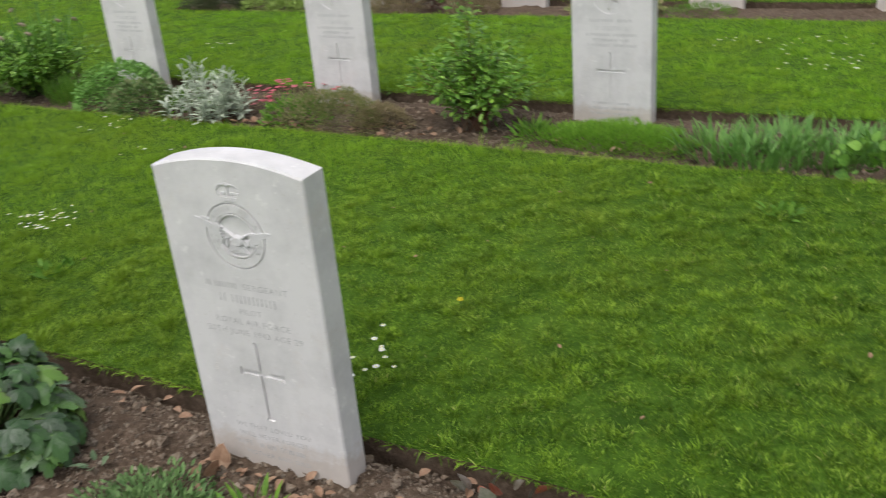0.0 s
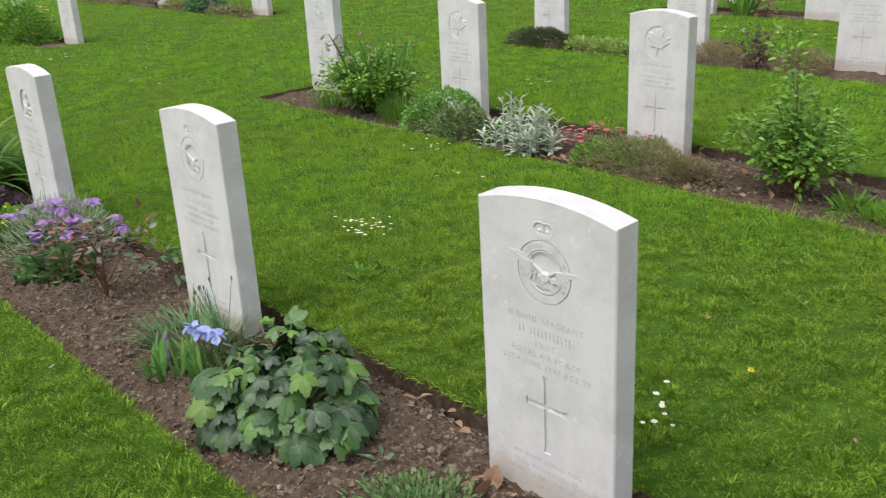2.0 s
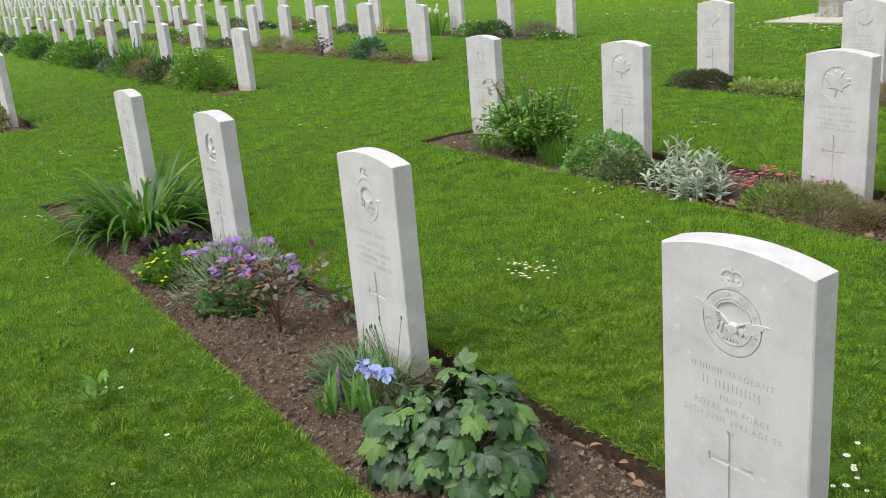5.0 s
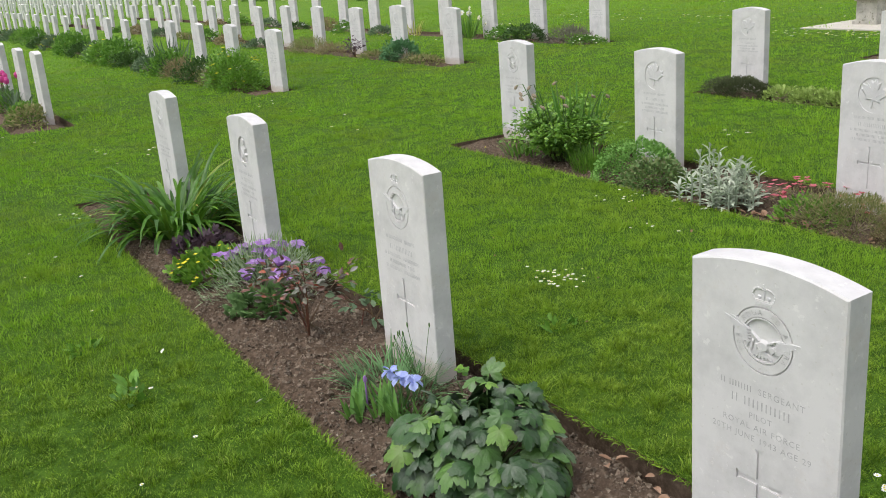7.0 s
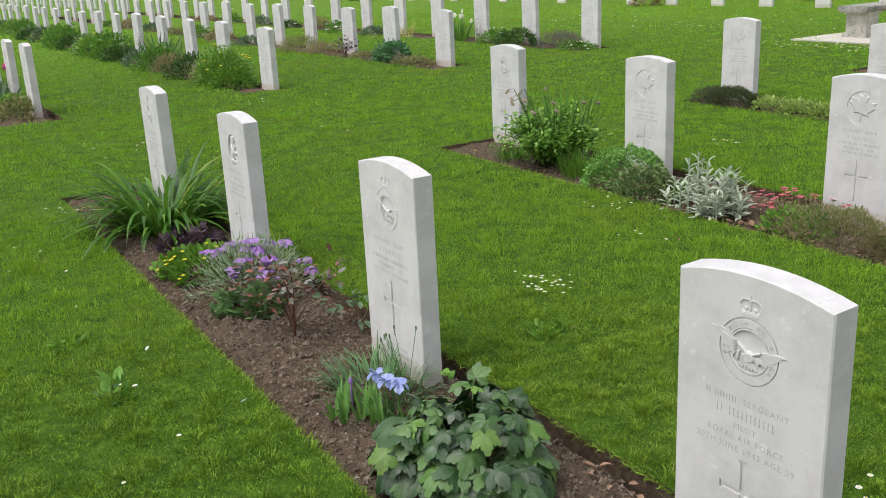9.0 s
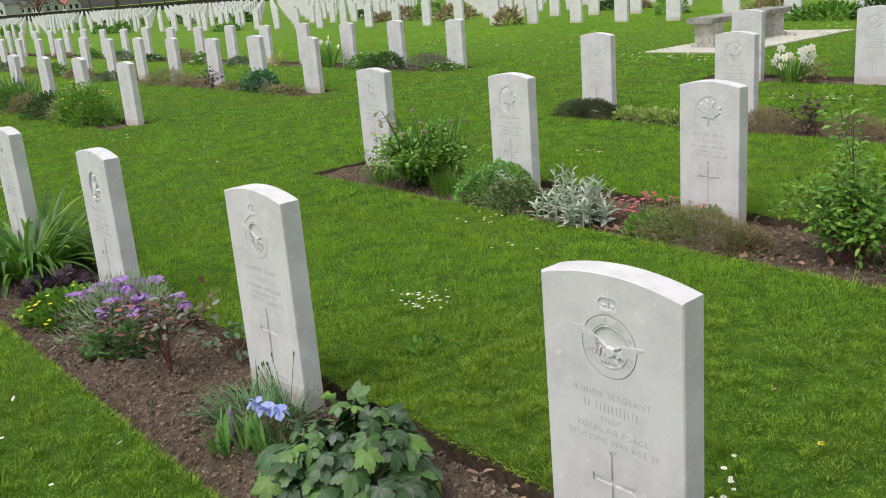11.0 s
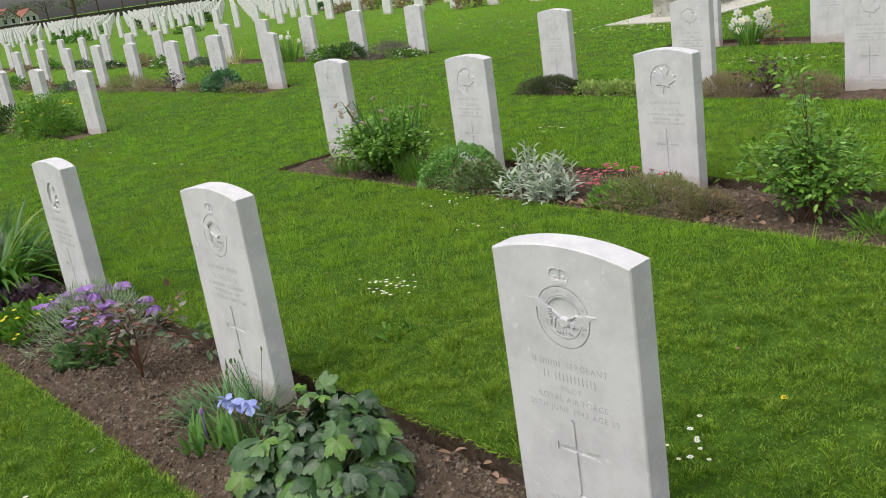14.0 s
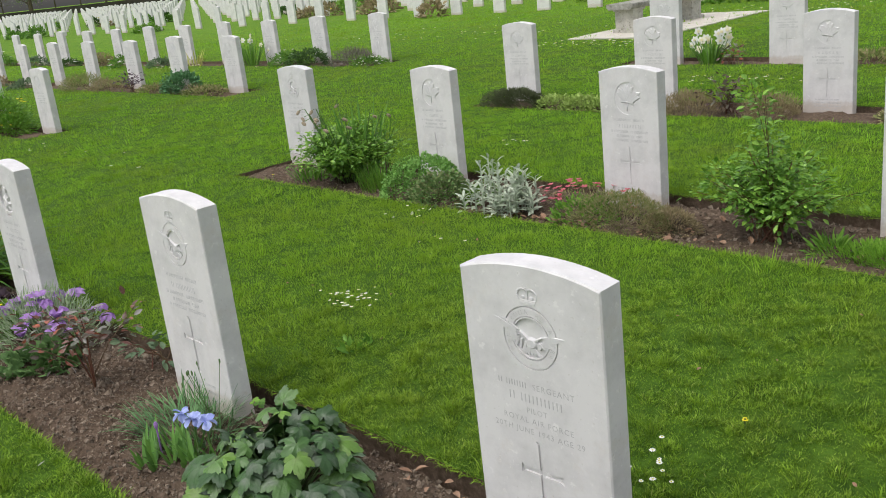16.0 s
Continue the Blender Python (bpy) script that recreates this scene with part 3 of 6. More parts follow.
for r in range(12):
    for i in range(86):
        x, y = -4.6 - 1.49 * i - 0.3 * r + rng.uniform(-0.05, 0.05), 16.5 + 2.72 * r
        tall, lean, turn = 1.01 * rng.uniform(0.96, 1.04), rng.uniform(-0.8, 0.8), rng.uniform(-1.5, 1.5)
        if r == 0 and 6 <= i < 36:
            ob = new("headstone", PLAIN)
            ob.matrix_world = pose(x, y, SUNK, lean, 0.0, turn) @ Matrix.Diagonal((1, 1, tall, 1))
            tagged(ob, "pale limestone headstone in a distant block", "headstone", "rows of headstones")
        else:
            distant.add(lv, lf, pose(x, y, SUNK, lean, 0.0, turn) @ Matrix.Diagonal((1, 1, tall, 1)))
for r in range(7):
    for i in range(54):
        x, y = -50 - 1.49 * i, 2.72 * r - 2.7 + rng.uniform(-0.05, 0.05)
        distant.add(lv, lf, pose(x, y, 0, 0, 0.0, rng.uniform(-1.5, 1.5)) @ Matrix.Diagonal((1, 1, 1.01 * rng.uniform(0.96, 1.04), 1)))
tagged(new("distant_headstones", distant.mesh("distant_headstones", STONE)), "distant ranks of small white headstones on the lawn", "headstones", kind="stuff")


# ---- plants: leaf forms ----
def ellipse_leaf(width=0.5, fold=0.12, droop=0.25):
    """A pointed oval leaf of length 1 along y, folded along its rib."""
    v, f = [(0, 0, 0)], []
    for t, w in ((0.22, 0.75), (0.5, 1.0), (0.8, 0.6)):
        z = -droop * t * t
        v += [(-w * width / 2, t, z + fold * w * width), (0, t, z), (w * width / 2, t, z + fold * w * width)]
    v.append((0, 1, -droop))
    f = [(0, 2, 1), (0, 3, 2), (1, 2, 5, 4), (2, 3, 6, 5), (4, 5, 8, 7), (5, 6, 9, 8), (7, 8, 10), (8, 9, 10)]
    return v, f


def lobed_leaf(lobes=5, depth=0.45, droop=0.35, teeth=True):
    """A broad hand-shaped leaf of radius about 1 with toothed lobes; its stalk joins at the origin and it points along y."""
    n = lobes * 8
    v, f = [(0, 0.05, 0.03)], []
    for i in range(n + 1):
        u = i / n
        a = radians(-150 + 300 * u) + math.pi / 2
        phase = (u * lobes) % 1.0
        lobe = 1 - abs(2 * phase - 1)
        r = (1 - depth) + depth * lobe ** 0.8
        r *= 0.72 + 0.28 * math.sin(math.pi * u)
        if teeth and i % 2:
            r *= 0.87
        x, y = r * math.cos(a), r * math.sin(a)
        v.append((x, y + 0.05, -droop * r * r + 0.10 * lobe * r - 0.05))
    for i in range(1, n + 1):
        f.append((0, i, i + 1))
    return v, f


def frames_for(dirs, rng, roll=0.5, up=(0, 0, 1)):
    """Turns that carry a leaf's y axis to each direction, its face roughly upward."""
    d = np.asarray(dirs, float)
    d = d / np.linalg.norm(d, axis=1)[:, None]
    upv = np.array(up) + rng.normal(0, roll, d.shape)
    x = np.cross(d, upv)
    x /= np.linalg.norm(x, axis=1)[:, None] + 1e-9
    z = np.cross(x, d)
    return np.stack([x, d, z], axis=2)


def tube(shape, points, r0, r1, sides=5):
    pts = [Vector(p) for p in points]
    n = len(pts)
    v, f = [], []
    for i, p in enumerate(pts):
        t = (pts[min(i + 1, n - 1)] - pts[max(i - 1, 0)]).normalized()
        a = t.orthogonal().normalized()
        b = t.cross(a)
        r = r0 + (r1 - r0) * i / (n - 1)
        for k in range(sides):
            q = 2 * math.pi * k / sides
            v.append(tuple(p + a * (r * math.cos(q)) + b * (r * math.sin(q))))
    for i in range(n - 1):
        for k in range(sides):
            f.append((i * sides + k, i * sides + (k + 1) % sides, (i + 1) * sides + (k + 1) % sides, (i + 1) * sides + k))
    f.append(tuple((n - 1) * sides + k for k in range(sides)))
    shape.add(v, f)


def strap(shape, base, heading, length, width, rise, sag, segs=7, fold=0.25):
    """A long leaf that rises at an angle and bends over."""
    d = Vector((math.cos(heading), math.sin(heading), 0))
    side = Vector((-d.y, d.x, 0))
    p, v, f = Vector(base), [], []
    ang = rise
    for i in range(segs + 1):
        t = i / segs
        w = width * (0.7 + 0.6 * t if t < 0.4 else 0.94 * (1 - ((t - 0.4) / 0.6) ** 2.2)) / 2 + 0.0006
        v += [tuple(p - side * w + Vector((0, 0, w * fold))), tuple(p), tuple(p + side * w + Vector((0, 0, w * fold)))]
        step = length / segs
        p = p + d * (step * math.cos(ang)) + Vector((0, 0, step * math.sin(ang)))
        ang -= sag / segs * (0.5 + t)
    for i in range(segs):
        a, b = 3 * i, 3 * i + 3
        f += [(a, a + 1, b + 1, b), (a + 1, a + 2, b + 2, b + 1)]
    shape.add(v, f)


def dome(rng, n, r, h, inner=0.55, low=-0.05):
    """Places in the outer shell of a rounded mound, with the outward directions."""
    a = rng.uniform(0, 2 * np.pi, n)
    z = rng.uniform(low, 1.0, n)
    q = np.sqrt(np.clip(1 - z * z, 0, 1))
    k = rng.uniform(inner, 1.0, n) ** 0.6
    bump_ = 1 + 0.16 * np.sin(3 * a + rng.uniform(0, 6)) * q + 0.10 * np.sin(7 * a + 5 * z)
    out = np.stack([np.cos(a) * q, np.sin(a) * q, z], 1)
    pts = out * np.array([r, r, h]) * (k * bump_)[:, None]
    pts[:, 2] = np.maximum(pts[:, 2], 0.005)
    return pts, out


def mound(at, r, h, n, size, mat, name, label, category, leaf=None, seed=0, squeeze=(1.0, 1.0), lift=0.3, roll=0.5, flowers=None, twigs=None, group="", inner=0.55):
    """A low plant: many small leaves over a rounded form, with optional flower heads and twigs."""
    rg = np.random.default_rng(seed + 17)
    ob = thing(name, label, category, at, group)
    pts, out = dome(rg, n, r, h, inner)
    pts *= np.array([squeeze[0], squeeze[1], 1])
    dirs = out + np.array([0, 0, lift]) + rg.normal(0, 0.35, out.shape)
    fr = frames_for(dirs, rg, roll) * (size * rg.uniform(0.6, 1.25, n))[:, None, None]
    s = Shape()
    s.swarm(*(leaf or ellipse_leaf()), fr, pts)
    part("foliage", s, mat, ob)
    if twigs:
        t = Shape()
        for i in range(twigs[0]):
            k = rg.integers(n)
            p = pts[k] * 1.05
            tube(t, [(p[0] * 0.1, p[1] * 0.1, 0), (p[0] * 0.6, p[1] * 0.6, p[2] * 0.75), tuple(p)], 0.004 * twigs[2], 0.0015 * twigs[2], 4)
        part("stalk", t, twigs[1], ob)
    if flowers:
        count, fmat, fsize, fleaf = flowers
        p2, o2 = dome(rg, count, r * 1.03, h * 1.08, 0.95, 0.25)
        p2 *= np.array([squeeze[0], squeeze[1], 1])
        for i in range(count):
            t = Shape()
            a = rg.uniform(0, 6.28) + np.arange(5) * 6.283 / 5
            d = np.stack([np.cos(a), np.sin(a), np.full(5, 0.35)], 1) + o2[i] * 0.4
            t.swarm(*fleaf, frames_for(d, rg, 0.1) * fsize, np.repeat(p2[i][None], 5, 0))
            part("flower", t, fmat, ob)
    return ob


def G(*c):
    return tri(*c)


DARK_LEAF = leafy("dark_green_leaf", G((0.020, 0.055, 0.014), (0.040, 0.095, 0.022), (0.085, 0.17, 0.030)), 0.5, 0.4, 0.2, 60)
ROSE_LEAF = leafy("glossy_rose_leaf", G((0.045, 0.130, 0.017), (0.105, 0.260, 0.030), (0.27, 0.47, 0.065)), 0.35, 0.55, 0.18, 60)
BUSH_LEAF = leafy("rose_leaf", G((0.055, 0.155, 0.018), (0.12, 0.285, 0.030), (0.26, 0.44, 0.060)), 0.4, 0.5, 0.22, 60)
MID_LEAF = leafy("mid_green_leaf", G((0.045, 0.130, 0.016), (0.095, 0.235, 0.027), (0.19, 0.36, 0.050)), 0.5, 0.35, 0.25, 60)
BRIGHT = leafy("fresh_green_leaf", G((0.06, 0.16, 0.018), (0.11, 0.25, 0.027), (0.19, 0.35, 0.045)), 0.55, 0.3, 0.3, 60)
GREYGREEN = leafy("grey_green_leaf", G((0.075, 0.13, 0.07), (0.12, 0.19, 0.10), (0.19, 0.26, 0.15)), 0.65, 0.25, 0.2, 60)
PINKSLEAF = leafy("pinks_leaf", G((0.07, 0.16, 0.065), (0.11, 0.23, 0.09), (0.17, 0.31, 0.13)), 0.6, 0.25, 0.2, 40)
MATLEAF = leafy("mat_leaf", G((0.06, 0.13, 0.04), (0.10, 0.19, 0.06), (0.16, 0.27, 0.09)), 0.6, 0.3, 0.2, 60)
SILVER = leafy("silver_felted_leaf", G((0.26, 0.33, 0.25), (0.36, 0.43, 0.34), (0.47, 0.53, 0.44)), 0.9, 0.1, 0.15, 60)
HEATH = leafy("heath_leaf", G((0.18, 0.16, 0.08), (0.27, 0.23, 0.12), (0.40, 0.32, 0.20)), 0.8, 0.15, 0.25, 25)
HEATHGREEN = leafy("green_heath_leaf", G((0.10, 0.16, 0.035), (0.19, 0.26, 0.07), (0.40, 0.33, 0.19)), 0.8, 0.15, 0.3, 25)
SEDUM = leafy("stonecrop_leaf", G((0.10, 0.25, 0.045), (0.16, 0.34, 0.07), (0.25, 0.44, 0.11)), 0.6, 0.3, 0.2, 30)
LIMEMAT = leafy("lime_mat_leaf", G((0.10, 0.24, 0.022), (0.16, 0.34, 0.032), (0.24, 0.44, 0.05)), 0.6, 0.25, 0.3, 30)
PALEMAT = leafy("pale_mat_leaf", G((0.22, 0.32, 0.07), (0.29, 0.40, 0.10), (0.37, 0.48, 0.14)), 0.6, 0.3, 0.2, 30)
SEDUMDARK = leafy("dark_stonecrop_leaf", G((0.10, 0.20, 0.06), (0.15, 0.27, 0.08), (0.23, 0.24, 0.11)), 0.6, 0.3, 0.15, 30)
PURPLELEAF = leafy("purple_leaf", G((0.05, 0.03, 0.045), (0.085, 0.055, 0.075), (0.14, 0.09, 0.115)), 0.5, 0.4, 0.15, 40)
REDLEAF = leafy("red_tinged_leaf", [(0.0, (0.36, 0.07, 0.018)), (0.32, (0.16, 0.038, 0.020)), (0.5, (0.10, 0.06, 0.045)), (0.8, (0.08, 0.11, 0.05)), (1.0, (0.30, 0.28, 0.26))], 0.45, 0.5, 0.2, 40)
STRAPLEAF = leafy("strap_leaf", [(0.0, (0.035, 0.10, 0.014)), (0.5, (0.07, 0.17, 0.022)), (0.88, (0.12, 0.25, 0.035)), (1.0, (0.33, 0.23, 0.07))], 0.4, 0.45, 0.3, 12)
LILYLEAF = leafy("lily_leaf", G((0.05, 0.14, 0.016), (0.09, 0.22, 0.025), (0.15, 0.31, 0.04)), 0.4, 0.45, 0.3, 12)
tone = ramp(LILYLEAF, LILYLEAF.node_tree.nodes.new("ShaderNodeObjectInfo").outputs["Random"], [(0.0, (0.030, 0.105, 0.007)), (0.5, (0.075, 0.205, 0.014)), (0.93, (0.16, 0.33, 0.030)), (1.0, (0.44, 0.31, 0.08))])
paint(LILYLEAF, tone)
IRISLEAF = leafy("iris_leaf", G((0.07, 0.18, 0.035), (0.115, 0.27, 0.05), (0.18, 0.35, 0.07)), 0.45, 0.4, 0.25, 15)
STEM_RED = leafy("red_brown_stem", G((0.11, 0.03, 0.022), (0.13, 0.05, 0.03), (0.10, 0.08, 0.04)), 0.6, 0.3, 0, 60)
STEM_DARK = leafy("woody_stem", G((0.05, 0.035, 0.025), (0.08, 0.055, 0.035), (0.06, 0.07, 0.03)), 0.75, 0.2, 0, 60)
STEM_GREEN = leafy("green_stem", G((0.07, 0.13, 0.04), (0.09, 0.17, 0.05), (0.12, 0.2, 0.06)), 0.6, 0.3, 0.1, 60)
DRYSTEM = leafy("dry_stem", G((0.22, 0.17, 0.11), (0.30, 0.24, 0.17), (0.38, 0.32, 0.24)), 0.85, 0.15, 0.1, 60)
DEADLEAF = leafy("dead_leaf", G((0.13, 0.06, 0.035), (0.25, 0.14, 0.085), (0.42, 0.29, 0.20)), 0.7, 0.25, 0.15, 50)
WHITE = leafy("white_petal", G((0.78, 0.78, 0.74), (0.82, 0.82, 0.79), (0.85, 0.84, 0.80)), 0.7, 0.2, 0.2, 60)
CREAM = leafy("cream_petal", G((0.78, 0.74, 0.55), (0.82, 0.79, 0.64), (0.84, 0.82, 0.72)), 0.7, 0.2, 0.2, 60)
PALETRUMPET = leafy("pale_trumpet", G((0.78, 0.70, 0.38), (0.80, 0.72, 0.42), (0.82, 0.75, 0.5)), 0.6, 0.2, 0.2, 60)
YELLOW = leafy("yellow_petal", G((0.70, 0.56, 0.02), (0.78, 0.65, 0.03), (0.82, 0.72, 0.06)), 0.6, 0.25, 0.2, 60)
GOLDEN = leafy("golden_leaf", G((0.34, 0.40, 0.08), (0.48, 0.50, 0.14), (0.60, 0.58, 0.24)), 0.6, 0.25, 0.2, 60)
VIOLET = leafy("violet_petal", G((0.24, 0.10, 0.38), (0.35, 0.18, 0.49), (0.47, 0.31, 0.60)), 0.65, 0.2, 0.25, 60)
BLUE = leafy("blue_petal", G((0.26, 0.30, 0.70), (0.36, 0.42, 0.78), (0.48, 0.54, 0.84)), 0.6, 0.2, 0.25, 60)
PINK = leafy("pink_petal", G((0.45, 0.06, 0.10), (0.55, 0.12, 0.16), (0.60, 0.22, 0.25)), 0.65, 0.2, 0.2, 60)
MAGENTA = leafy("magenta_petal", G((0.50, 0.03, 0.20), (0.60, 0.06, 0.28), (0.66, 0.12, 0.34)), 0.6, 0.25, 0.2, 60)

OVAL, NARROW, ROUND = ellipse_leaf(0.5), ellipse_leaf(0.2, 0.1, 0.15), ellipse_leaf(0.8, 0.08, 0.3)
FAT = ([(-0.13, 0, 0), (0.13, 0, 0), (0.0, 1, 0)], [(0, 1, 2)])
NEEDLE = ([(-0.06, 0, 0), (0.06, 0, 0), (0.0, 1, 0)], [(0, 1, 2)])
HAND, HAND3 = lobed_leaf(5, 0.40, 0.5), lobed_leaf(3, 0.4, 0.2)
PETAL = ellipse_leaf(0.75, 0.1, 0.2)
RUFFLE = ([(0, 0, 0)] + [(x * w, t, -0.55 * t * t + 0.16 * abs(x) + 0.05 * math.sin(9 * x + 5 * t)) for t, w in ((0.35, 0.30), (0.70, 0.50), (0.92, 0.42), (1.0, 0.22)) for x in (-1, -0.5, 0, 0.5, 1)],
          [(0, i + 2, i + 1) for i in range(4)] + [(r + i, r + i + 1, r + i + 6, r + i + 5) for r in (1, 6, 11) for i in range(4)])


def shrub(at, r, h, canes, leaves, size, leaf, mat, stem, name, label, seed=0, tall=0, tip_mat=None, width=0.0035, bare=0.28):
    """A bush of arching canes that carry leaves along their upper part."""
    rg = np.random.default_rng(seed + 5)
    ob = thing(name, label, "bush", at)
    pts, dirs, tops, topd, s = [], [], [], [], Shape()
    for i in range(canes):
        a = rg.uniform(0, 6.283)
        far = r * rg.uniform(0.25, 1.0)
        top = h * (1.0 - 0.45 * (far / r) ** 1.5) * rg.uniform(0.65, 1.0)
        if i < tall:
            far, top = r * rg.uniform(0.05, 0.35), h * rg.uniform(1.25, 1.5)
        end = np.array([math.cos(a) * far, math.sin(a) * far, top])
        mid = np.array([end[0] * 0.35, end[1] * 0.35, top * 0.6]) + rg.normal(0, 0.01, 3)
        start = np.array([rg.normal(0, 0.03), rg.normal(0, 0.03), -0.02])
        path = [start + (mid - start) * t * 2 if t < 0.5 else mid + (end - mid) * (t * 2 - 1) for t in np.linspace(0, 1, 7)]
        tube(s, [tuple(p) for p in path], width, width * 0.35, 5)
        for k in range(leaves):
            t = rg.uniform(bare, 1.0)
            p = (start + (mid - start) * t * 2 if t < 0.5 else mid + (end - mid) * (t * 2 - 1))
            d = rg.normal(0, 1, 3)
            d[2] = d[2] * 0.4 + 0.25
            off = d / np.linalg.norm(d) * size * rg.uniform(0.2, 2.2)
            (tops if tip_mat and t > 0.86 else pts).append(p + off)
            (topd if tip_mat and t > 0.86 else dirs).append(d)
    part("stalk", s, stem, ob)
    for name_, mt, pp, dd in (("foliage", mat, pts, dirs), ("young_foliage", tip_mat, tops, topd)):
        if pp:
            f = Shape()
            f.swarm(*leaf, frames_for(np.array(dd), rg, 0.45) * (size * rg.uniform(0.6, 1.2, len(pp)))[:, None, None], np.array(pp))
            part(name_, f, mt, ob)
    return ob


def strap_clump(at, n, length, width, mat, name, label, seed=0, spread=0.12, rise=(0.9, 1.45), sag=(0.6, 2.2), squeeze=1.0, category="plant", separate=False):
    rg = random.Random(seed)
    ob = thing(name, label, category, at)
    s = Shape()
    for i in range(n):
        a, q = rg.uniform(0, 6.283), spread * math.sqrt(rg.random())
        strap(s, (q * math.cos(a) * squeeze, q * math.sin(a), -0.02), a + rg.gauss(0, 0.5), length * rg.uniform(0.55, 1.1), width * rg.uniform(0.7, 1.2), rg.uniform(*rise), rg.uniform(*sag))
        if separate:
            part("leaf", s, LILYLEAF, ob)
            s = Shape()
    if not separate:
        part("leaves", s, mat, ob)
    return ob


def blossom(parent, at, petals, size, mat, rg, tilt=0.3, name="flower", heart=None, leaf=None):
    t = Shape()
    a = rg.uniform(0, 6.28) + np.arange(petals) * 6.283 / petals
    d = np.stack([np.cos(a), np.sin(a), np.full(petals, tilt)], 1)
    t.swarm(*(leaf or PETAL), frames_for(d, rg, 0.25 if leaf else 0.12) * size, np.repeat(np.array(at)[None], petals, 0))
    fl = part(name, t, mat, parent)
    if heart:
        c = Shape()
        c.add(*ball(size * 0.28, 0.8), Matrix.Translation(Vector(at) + Vector((0, 0, size * 0.12))))
        part("heart", c, heart, fl)
    return fl


def facing_flower(parent, at, face, size, mat, heart, rg):
    """A six-petalled flower that looks along face, with a short trumpet."""
    f = Vector(face).normalized()
    a = f.orthogonal().normalized()
    b = f.cross(a)
    t = Shape()
    ang = rg.uniform(0, 6.28) + np.arange(6) * 6.283 / 6
    d = np.array([tuple(a * math.cos(q) + b * math.sin(q) + f * 0.2) for q in ang])
    t.swarm(*PETAL, frames_for(d, rg, 0.1, tuple(f * 3)) * size, np.repeat(np.array(at)[None], 6, 0))
    fl = part("flower", t, mat, parent)
    c = Shape()
    tube(c, [tuple(Vector(at)), tuple(Vector(at) + f * size * 0.45)], size * 0.18, size * 0.30, 7)
    part("trumpet", c, heart, fl)


def ball(r, squash=1.0, n=7, m=5):
    v = [(0, 0, r * squash)]
    for j in range(1, m):
        q = math.pi * j / m
        v += [(r * math.sin(q) * math.cos(2 * math.pi * i / n), r * math.sin(q) * math.sin(2 * math.pi * i / n), r * squash * math.cos(q)) for i in range(n)]
    v.append((0, 0, -r * squash))
    f = [(0, 1 + i, 1 + (i + 1) % n) for i in range(n)]
    for j in range(m - 2):
        a, b = 1 + j * n, 1 + (j + 1) * n
        f += [(a + i, b + i, b + (i + 1) % n, a + (i + 1) % n) for i in range(n)]
    k, z = 1 + (m - 2) * n, len(v) - 1
    f += [(k + i, z, k + (i + 1) % n) for i in range(n)]
    return v, f


# ---- planting of the nearest bed ----
def broad_leaf(seed):
    """A broad shallow-lobed toothed leaf of radius 1, pleated between its ribs and hanging at its tip."""
    rg = random.Random(seed)
    n, lobes = 60, 5
    v, f = [(0, 0, 0.0)], []
    for ring_, k in enumerate((0.5, 0.8, 1.0)):
        for i in range(n + 1):
            u = i / n
            ang = radians(-158 + 316 * u) + math.pi / 2
            lobe = 1 - abs(2 * ((u * lobes) % 1.0) - 1)
            r = (0.67 + 0.33 * lobe) * (0.72 + 0.32 * math.sin(math.pi * u))
            if ring_ == 2:
                r *= 1.0 if i % 3 else 0.89
            r *= k
            x, y = r * math.cos(ang) * 0.96, r * math.sin(ang)
            z = -0.09 * k * (lobe - 0.5) - 0.34 * r * r - 0.16 * max(0, y) ** 2 - 0.10 * abs(x) + rg.uniform(-0.012, 0.012)
            v.append((x, y, z))
    m = n + 1
    for i in range(1, n + 1):
        f.append((0, i, i + 1))
        for q in range(2):
            p = q * m + i
            f.append((p, p + m, p + m + 1, p + 1))
    return v, f


def broad_leaf_plant(at):
    """Rounded clump of large hand-shaped toothed leaves that hang like roof tiles."""
    rg = np.random.default_rng(8)
    ob = thing("broad_leaved_plant", "dark green clump of broad toothed lobed leaves on soil", "plant", at)
    n = 205
    pts, out = dome(rg, n, 0.245, 0.235, 0.74, -0.10)
    pts[:, 2] = np.maximum(pts[:, 2], 0.045)
    pts *= np.array([1.02, 0.95, 1])
    dirs = out * np.array([1, 1, 0.2]) + np.array([0.0, -0.12, -0.30]) + rg.normal(0, 0.28, out.shape)
    up = out * np.array([1, 1, 0.9]) + np.array([0, 0, 0.75])
    d = dirs / np.linalg.norm(dirs, axis=1)[:, None]
    x = np.cross(d, up + rg.normal(0, 0.16, up.shape))
    x /= np.linalg.norm(x, axis=1)[:, None]
    size = np.where(out[:, 2] > 0.75, rg.uniform(0.034, 0.056, n), rg.uniform(0.050, 0.080, n))
    fr = np.stack([x, d, np.cross(x, d)], axis=2) * size[:, None, None]
    young = rg.random(n) < 0.09
    stems = Shape()
    for p in pts[::3]:
        tube(stems, [(p[0] * 0.15, p[1] * 0.15, -0.02), (p[0] * 0.6, p[1] * 0.6, p[2] * 0.8), tuple(p)], 0.004, 0.0025, 4)
    part("stalk", stems, STEM_GREEN, ob)
    forms = [broad_leaf(k) for k in range(5)]
    for k in range(n):
        s = Shape()
        s.swarm(*forms[k % 5], fr[k:k + 1], pts[k:k + 1])
        part("leaf", s, YOUNGLEAF if young[k] else BROADLEAF, ob, smooth=True)
    return ob


